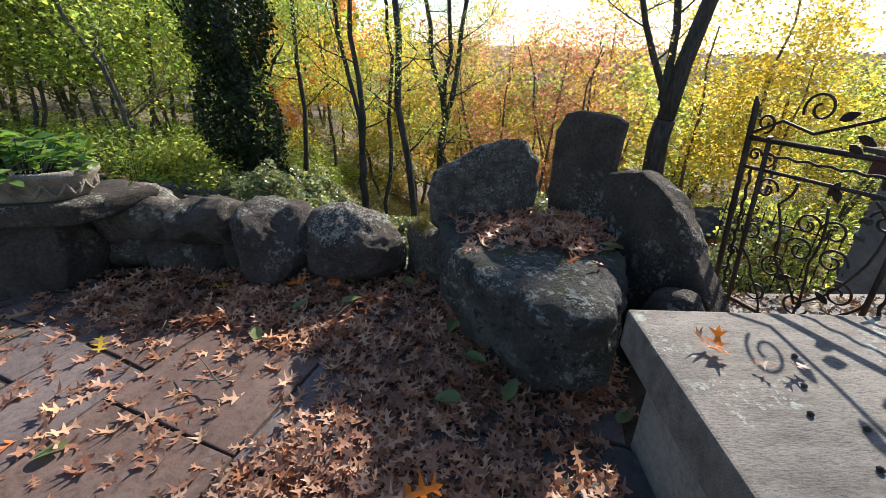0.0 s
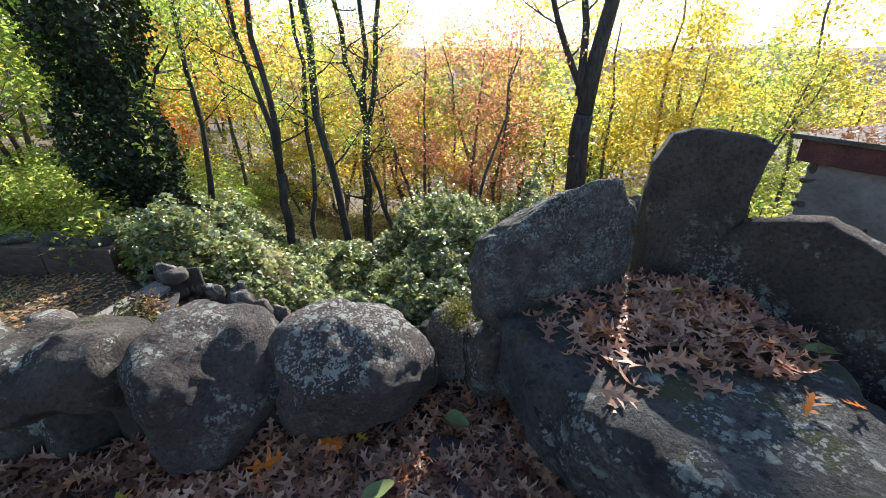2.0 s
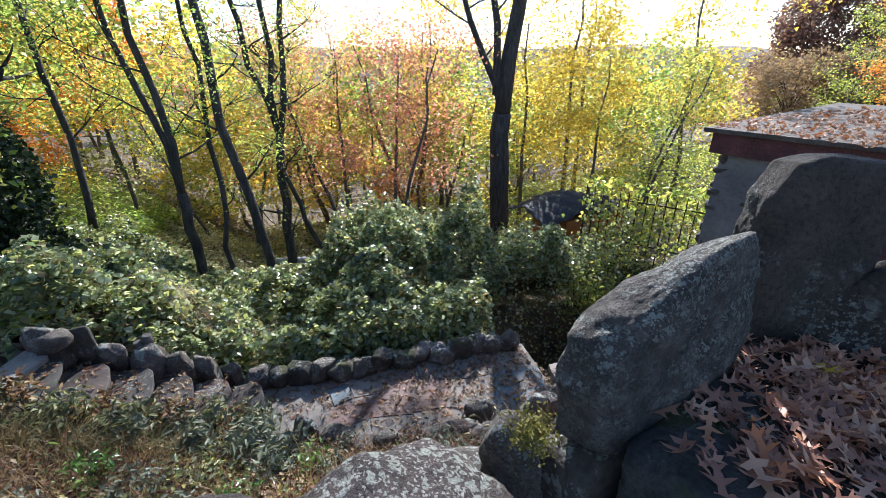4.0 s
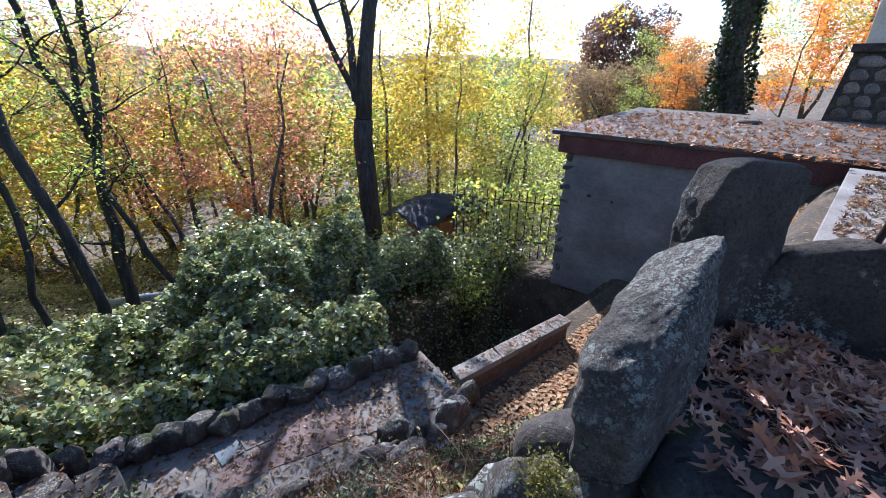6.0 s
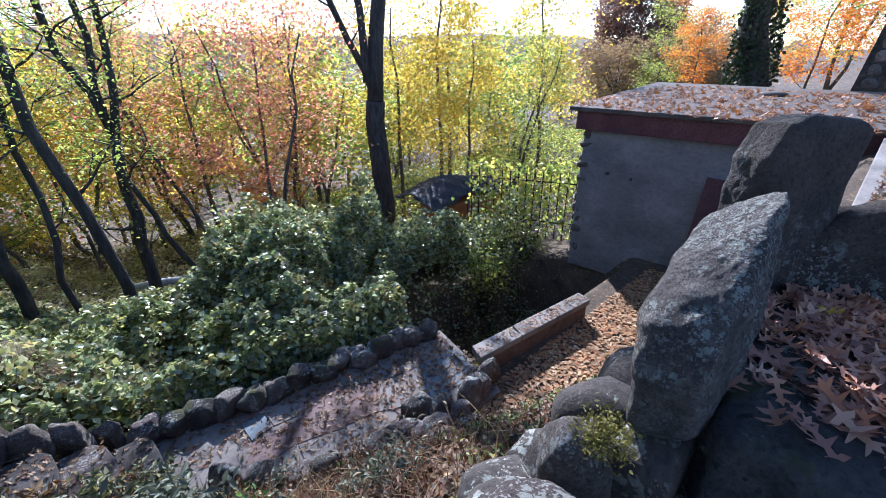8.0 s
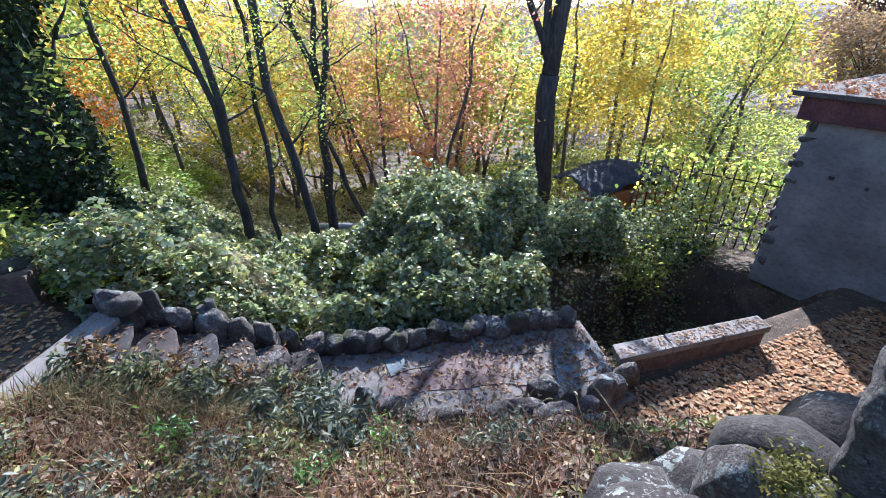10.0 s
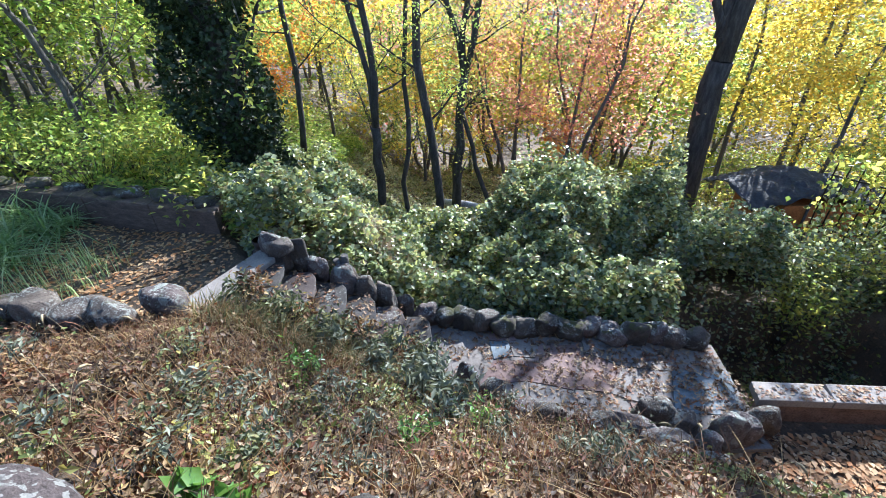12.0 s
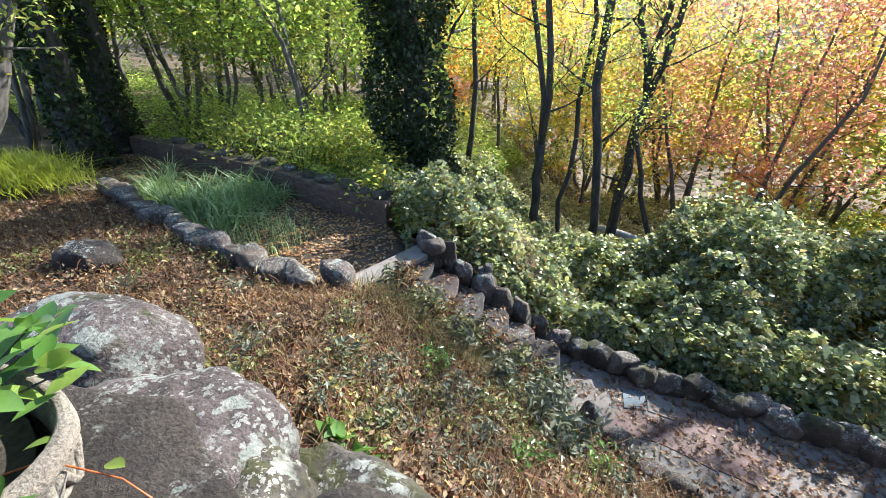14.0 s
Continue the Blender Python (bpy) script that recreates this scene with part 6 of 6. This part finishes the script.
tagged(part("pond_reeds", blade_mesh("pond_reeds", np.stack([x, y, land(x, y)], 1), 0.85, 0.03, GRASS, 1.7, q), None), "arching blue-green sedge in the dry pond", "sedge", kind="stuff")
x, y = scatter(420, -8.4, -6.2, 7.2, 8.8)
tagged(part("pond_grass", blade_mesh("pond_grass", np.stack([x, y, land(x, y)], 1), 0.5, 0.01, GRASS, 0.5, q), None), "thin green grass at the edge of the pond", "grass", kind="stuff")
x, y = q.normal(-13.2, 0.7, 3500), q.normal(7.4, 0.5, 3500)
tagged(part("bright_grass_mound", blade_mesh("bright_grass_mound", np.stack([x, y, land(x, y) + 0.25], 1), 0.6, 0.02, leaf_stuff("lime_grass", [(0.2, 0.26, 0.03), (0.35, 0.38, 0.05)], 0.5, 0.5), 1.3, q), None), "yellow-green mound of ornamental grass", "grass", kind="stuff")


def small_plant(name, x, y, n, spread, height, size, material, label, slim=0.4):
    z = float(land(x, y))
    t = tagged_at(new(name), (x, y, z), label, "plant")
    b = bmesh.new()
    pts = []
    for k in range(max(5, n // 12)):
        a, d = q.uniform(0, math.tau), q.uniform(0.1, 1) * spread
        e = Vector((math.cos(a) * d, math.sin(a) * d, height * q.uniform(0.5, 1)))
        tube_bm([(e.x * 0.2, e.y * 0.2, -0.02), (e.x * 0.7, e.y * 0.7, e.z * 0.6), e], [0.006, 0.005, 0.003], 4, b)
        pts += [e, e * 0.8]
    part("stem", b, BARK, t)
    w = np.array([list(p) for p in pts])
    tagged(part("foliage", leaf_mesh("foliage", w[q.integers(0, len(w), n)] + q.normal(size=(n, 3)) * spread * 0.22, size, material, up=0.3, slim=slim, r=q), None, t), kind="stuff")
    return t


for x, y, s in ((-1.47, 6.05, 1.2), (-1.15, 5.8, 0.9), (-1.35, 6.4, 1.0), (-2.0, 6.45, 0.8), (-2.7, 6.6, 0.7)):
    small_plant("sage_plant", x, y, 190, 0.34 * s, 0.42 * s, 0.13, SAGE, "silvery grey-green leafy plant beside the path", 0.36)
for k in range(13):
    x = -3.75 + 0.2 * k
    t_ = small_plant(("sage_plant", "withered_plant")[k % 2], x, 6.93 + 0.14 * math.sin(k * 2.1), 150, 0.3, 0.4, 0.1, (GREY_HERB, STRAW, GREY_HERB)[k % 3], ("dull grey-green leafy plant", "withered brown leafy plant")[k % 2] + " overgrowing the steps", 0.4)
    t_.location.z = TOP - 0.25 * max(0, min(5, int((x + 3.95) / 0.43))) + 0.01
for k in range(46):
    x, y = R.uniform(-7.0, 1.2), R.uniform(3.9, 5.7)
    small_plant(("low_plant", "withered_plant")[k % 2], x, y, 80, 0.22, R.uniform(0.14, 0.32), 0.06, (GREY_HERB, STRAW, LITTER_SHADED, SAGE)[k % 4], ("low grey-green leafy plant on the bank", "withered russet plant on the bank")[k % 2])
for k in range(16):
    x, y = R.uniform(-3.0, 0.6), R.uniform(4.5, 6.2)
    small_plant("low_plant", x, y, 110, 0.26, 0.2, 0.07, [SAGE, IVY, SAGE, RHODO][k % 4], "low grey-green leafy plant on the bank")
for x, y in ((-2.4, 5.3), (-2.0, 5.0), (-0.6, 5.2), (0.1, 5.0), (-3.4, 5.1), (-4.1, 4.6)):
    small_plant("weed", x, y, 90, 0.2, 0.2, 0.075, SAGE, "leafy green weed in the dead grass")
for x, y in ((-2.55, 3.95), (-2.85, 4.05)):
    small_plant("dock_plant", x, y, 14, 0.14, 0.14, 0.22, RHODO, "broad-leaved green dock plant", 0.55)
for x, y, n, s, h in ((4.6, 7.4, 190, 0.5, 1.4), (3.6, 8.6, 300, 0.6, 1.9), (6.6, 9.4, 700, 0.9, 2.2), (8.2, 10.0, 420, 0.9, 1.6)):
    small_plant("yellowing_shrub", x, y, n, s, h, 0.12, YELGREEN, "sparse shrub with yellowing leaves by the pit", 0.5)
for x, y, n in ((-7.5, 12.6, 900), (-9.5, 13.2, 1000), (-11.5, 13.4, 1000), (-13.5, 13.0, 900), (-10.5, 11.9, 700), (-8.6, 11.4, 600)):
    small_plant("bright_bush", x, y, int(n * 1.3), 1.3, 1.5, 0.12, q.choice([GREEN, YELGREEN]), "tall sunlit green bush behind the pond wall", 0.5)
for x, y, n in ((-5.4, 9.9, 500), (-6.0, 10.6, 500), (-6.6, 11.4, 800), (-8.0, 12.0, 800)):
    small_plant("sunlit_shrub", x, y, n, 0.8, 1.1, 0.12, YELGREEN, "sunlit yellow-green shrub behind the pond wall", 0.5)
for x, y, h in ((-15.4, 10.4, 9), (-16.0, 12.0, 9)):
    t = tree("ivy_tree", [((x, y, float(land(x, y)) - 0.2), (x - 0.3, y + 0.2, h), 0.35, 0.25, 5, 3)], GREEN, 111 + int(h), BARK, "dark ivy-clad trunk beyond the pond", 1500, 0.14, 0.5, 2, 4)
    n = 6000
    hh, aa = q.uniform(0, h, n), q.uniform(0, math.tau, n)
    rr = 0.42 + 0.15 * np.sin(aa * 2 + hh) + np.abs(q.normal(0, 0.1, n))
    part("ivy", leaf_mesh("ivy", np.stack([np.cos(aa) * rr - 0.03 * hh, np.sin(aa) * rr, hh], 1), 0.13, IVY_DARK, up=0.1, slim=0.9, r=q), None, t, "dark glossy ivy")
tree("leaning_tree", [((-14.2, 7.2, float(land(-14.2, 7.2)) - 0.2), (-13.0, 8.8, 2.2), 0.28, 0.2, 2, 3), ((-13.0, 8.8, 2.2), (-9.5, 11.5, 4.2), 0.2, 0.06, 9, 3)], YELGREEN, 115, BARK_GREY, "leaning grey tree arching over the pond", 2200, 0.14, 0.5, 2, 5)

# foxtail grasses with nodding seed heads
def foxtail(x, y, lean, tall, turn):
    t = tagged_at(new("foxtail_grass"), pose(x, y, float(land(x, y)) - 0.01, 0, 0, turn), "dry foxtail grass stalk with a nodding seed head", "grass", "foxtail grasses")
    pts = [(lean * tall * u * u, 0, tall * (u - 0.25 * lean * u * u)) for u in (0, 0.2, 0.4, 0.6, 0.8, 1.0)]
    part("stalk", tube_bm(pts, [0.0035, 0.003, 0.003, 0.0025, 0.002, 0.002], 5), SEED_HEAD, t)
    e = pts[-1]
    part("seed_head", tube_bm([e, (e[0] + 0.03, 0, e[2] + 0.005), (e[0] + 0.065, 0, e[2] - 0.012), (e[0] + 0.095, 0, e[2] - 0.045)], [0.004, 0.011, 0.011, 0.003], 7), SEED_HEAD, t)
    for k in range(2):
        u = 0.3 + 0.25 * k
        b = bmesh.new()
        at = Vector((lean * tall * u * u, 0, tall * (u - 0.25 * lean * u * u)))
        s_ = 1 if k else -1
        rows = [[b.verts.new(at + Vector((0.2 * v * 0.4, s_ * 0.2 * v, 0.14 * v - 0.22 * v * v)) + Vector((w * w_, 0, 0.003))) for w in (-1, 1)] for v, w_ in ((0, 0.003), (0.35, 0.007), (0.7, 0.006), (1.0, 0.001))]
        for p, n_ in zip(rows, rows[1:]):
            b.faces.new((p[0], p[1], n_[1], n_[0]))
        part("blade", b, STRAW, t)


SEED_HEAD = surface("dry_seed_head", [(0.2, 0.15, 0.07), (0.38, 0.3, 0.16), (0.5, 0.42, 0.25)], 20, 0.8, 200, 0.8, 0.003)
for k, (x, y) in enumerate(((0.75, 4.75), (0.95, 4.6), (1.1, 4.85), (0.55, 4.9), (1.25, 4.4), (0.4, 4.6), (-3.9, 4.6), (-4.2, 4.9), (-3.6, 4.8), (-5.2, 6.1), (-4.6, 5.9), (-6.2, 5.2), (-2.9, 5.1), (-7.4, 5.4), (-1.6, 4.6), (-0.4, 4.5))):
    foxtail(x, y, 0.25 + 0.1 * (k % 4), 0.42 + 0.05 * (k % 5), 73 * k)
# sprigs and a leaning slab at the edge of the thicket
small_plant("red_sprig", 2.55, 7.72, 46, 0.16, 0.4, 0.09, ORANGE_LEAF, "small red-leaved sprig behind the kerb", 0.5)
for x, y in ((1.95, 7.75), (2.2, 7.68), (-0.2, 8.1)):
    small_plant("fern_sprig", x, y, 60, 0.24, 0.42, 0.075, YELGREEN, "bright yellow-green fern sprig behind the kerb", 0.45)
standing_stone("leaning_slab", [(-0.26, -0.1), (-0.24, 0.7), (-0.05, 1.0), (0.2, 0.85), (0.28, -0.1)], 0.12, pose(2.2, 8.35, float(land(2.2, 8.35)) - 0.1, -14, 6, 10), STONE_PALE, "grey stone slab leaning in the thicket", group="", seed=371, square=8, rough=0.02, facets=3, detail=5)

# creeper spray in front of the ivy trunk
cs_ = tagged_at(new("creeper_spray"), (-4.6, 11.0, 0.0), "lime-green creeper spray hanging before the ivy trunk", "creeper")
b = bmesh.new()
tube_bm([(0.0, 0.2, 1.6), (0.1, 0.1, 1.0), (-0.05, 0.0, 0.3), (0.0, -0.1, -0.6)], [0.008, 0.007, 0.005, 0.003], 5, b)
part("stem", b, BARK, cs_)
pts = np.array([(0.05, 0.1, 1.1), (0.25, 0.05, 0.95), (-0.05, 0, 0.6), (0.1, 0, 0.35), (-0.1, -0.05, 0.0), (0.05, -0.1, -0.4), (0.2, 0, 0.7)])
tagged(part("foliage", leaf_mesh("foliage", pts[q.integers(0, 7, 110)] + q.normal(size=(110, 3)) * 0.14, 0.13, YELGREEN, up=0.2, slim=0.55, r=q), None, cs_), kind="stuff")
# fallen twigs
for k in range(14):
    x, y = (R.uniform(-2.4, 0.6), R.uniform(1.2, 2.6)) if k < 8 else (R.uniform(-3, 0.5), R.uniform(3.8, 5.5))
    z = 0.09 if k < 8 else float(land(x, y)) + 0.05
    a, L_ = R.uniform(0, math.tau), R.uniform(0.15, 0.4)
    pts = [(math.cos(a) * L_ * u, math.sin(a) * L_ * u, 0.02 * math.sin(u * 5 + k)) for u in (0, 0.3, 0.6, 1)]
    tagged_at(part("twig", tube_bm(pts, [0.005, 0.004, 0.003, 0.002], 5), BARK_GREY), (x, y, z), "thin grey fallen twig among dry leaves", "twig", "fallen twigs")

# ---- paving pieces ----
R = random.Random(17)
ca, sa = math.cos(radians(-20)), math.sin(radians(-20))
for x, y, a, b_ in split_flags(9.0, 9.0, R, 0.55, 1.15):
    cs = [(x - 4.5, y - 4.5), (x + a - 4.5, y - 4.5), (x + a - 4.5, y + b_ - 4.5), (x - 4.5, y + b_ - 4.5)]
    cs = [(-2.0 + u * ca - v * sa, 0.2 + u * sa + v * ca) for u, v in cs]
    cs = [(u + 0.05 * math.sin(2.1 * v + 1), v + 0.05 * math.sin(1.9 * u)) for u, v in cs]
    mx, my = sum(p[0] for p in cs) / 4, sum(p[1] for p in cs) / 4
    if -5.5 < mx < 0.9 and -2.5 < my < 2.7:
        flag(floor, cs, 0.012, R)
ca, sa = math.cos(radians(-14)), math.sin(radians(-14))
for x, y, a, b_ in split_flags(6.5, 3.6, R, 0.5, 1.0):
    cs = [(x - 3.2, y - 1.8), (x + a - 3.2, y - 1.8), (x + a - 3.2, y + b_ - 1.8), (x - 3.2, y + b_ - 1.8)]
    cs = [(0.9 + u * ca - v * sa, 6.9 + u * sa + v * ca) for u, v in cs]
    cs = [(u + 0.1 * math.sin(2.6 * v + 1) + 0.05 * math.sin(6.3 * v + u), v + 0.1 * math.sin(2.3 * u) + 0.06 * math.sin(5.9 * u + 2 * v)) for u, v in cs]
    mx, my = sum(p[0] for p in cs) / 4, sum(p[1] for p in cs) / 4
    if -1.7 < mx < 2.72 and float(near_edge(mx)) + 0.05 < my < float(far_edge(mx)) - 0.05 and my > 5.75:
        flag(terrace, cs, TERRACE, R, [TFLAGS[1], TFLAGS[2], TFLAGS[1], TFLAGS[2], TFLAGS[2], TFLAGS[0]], gap=0.004)
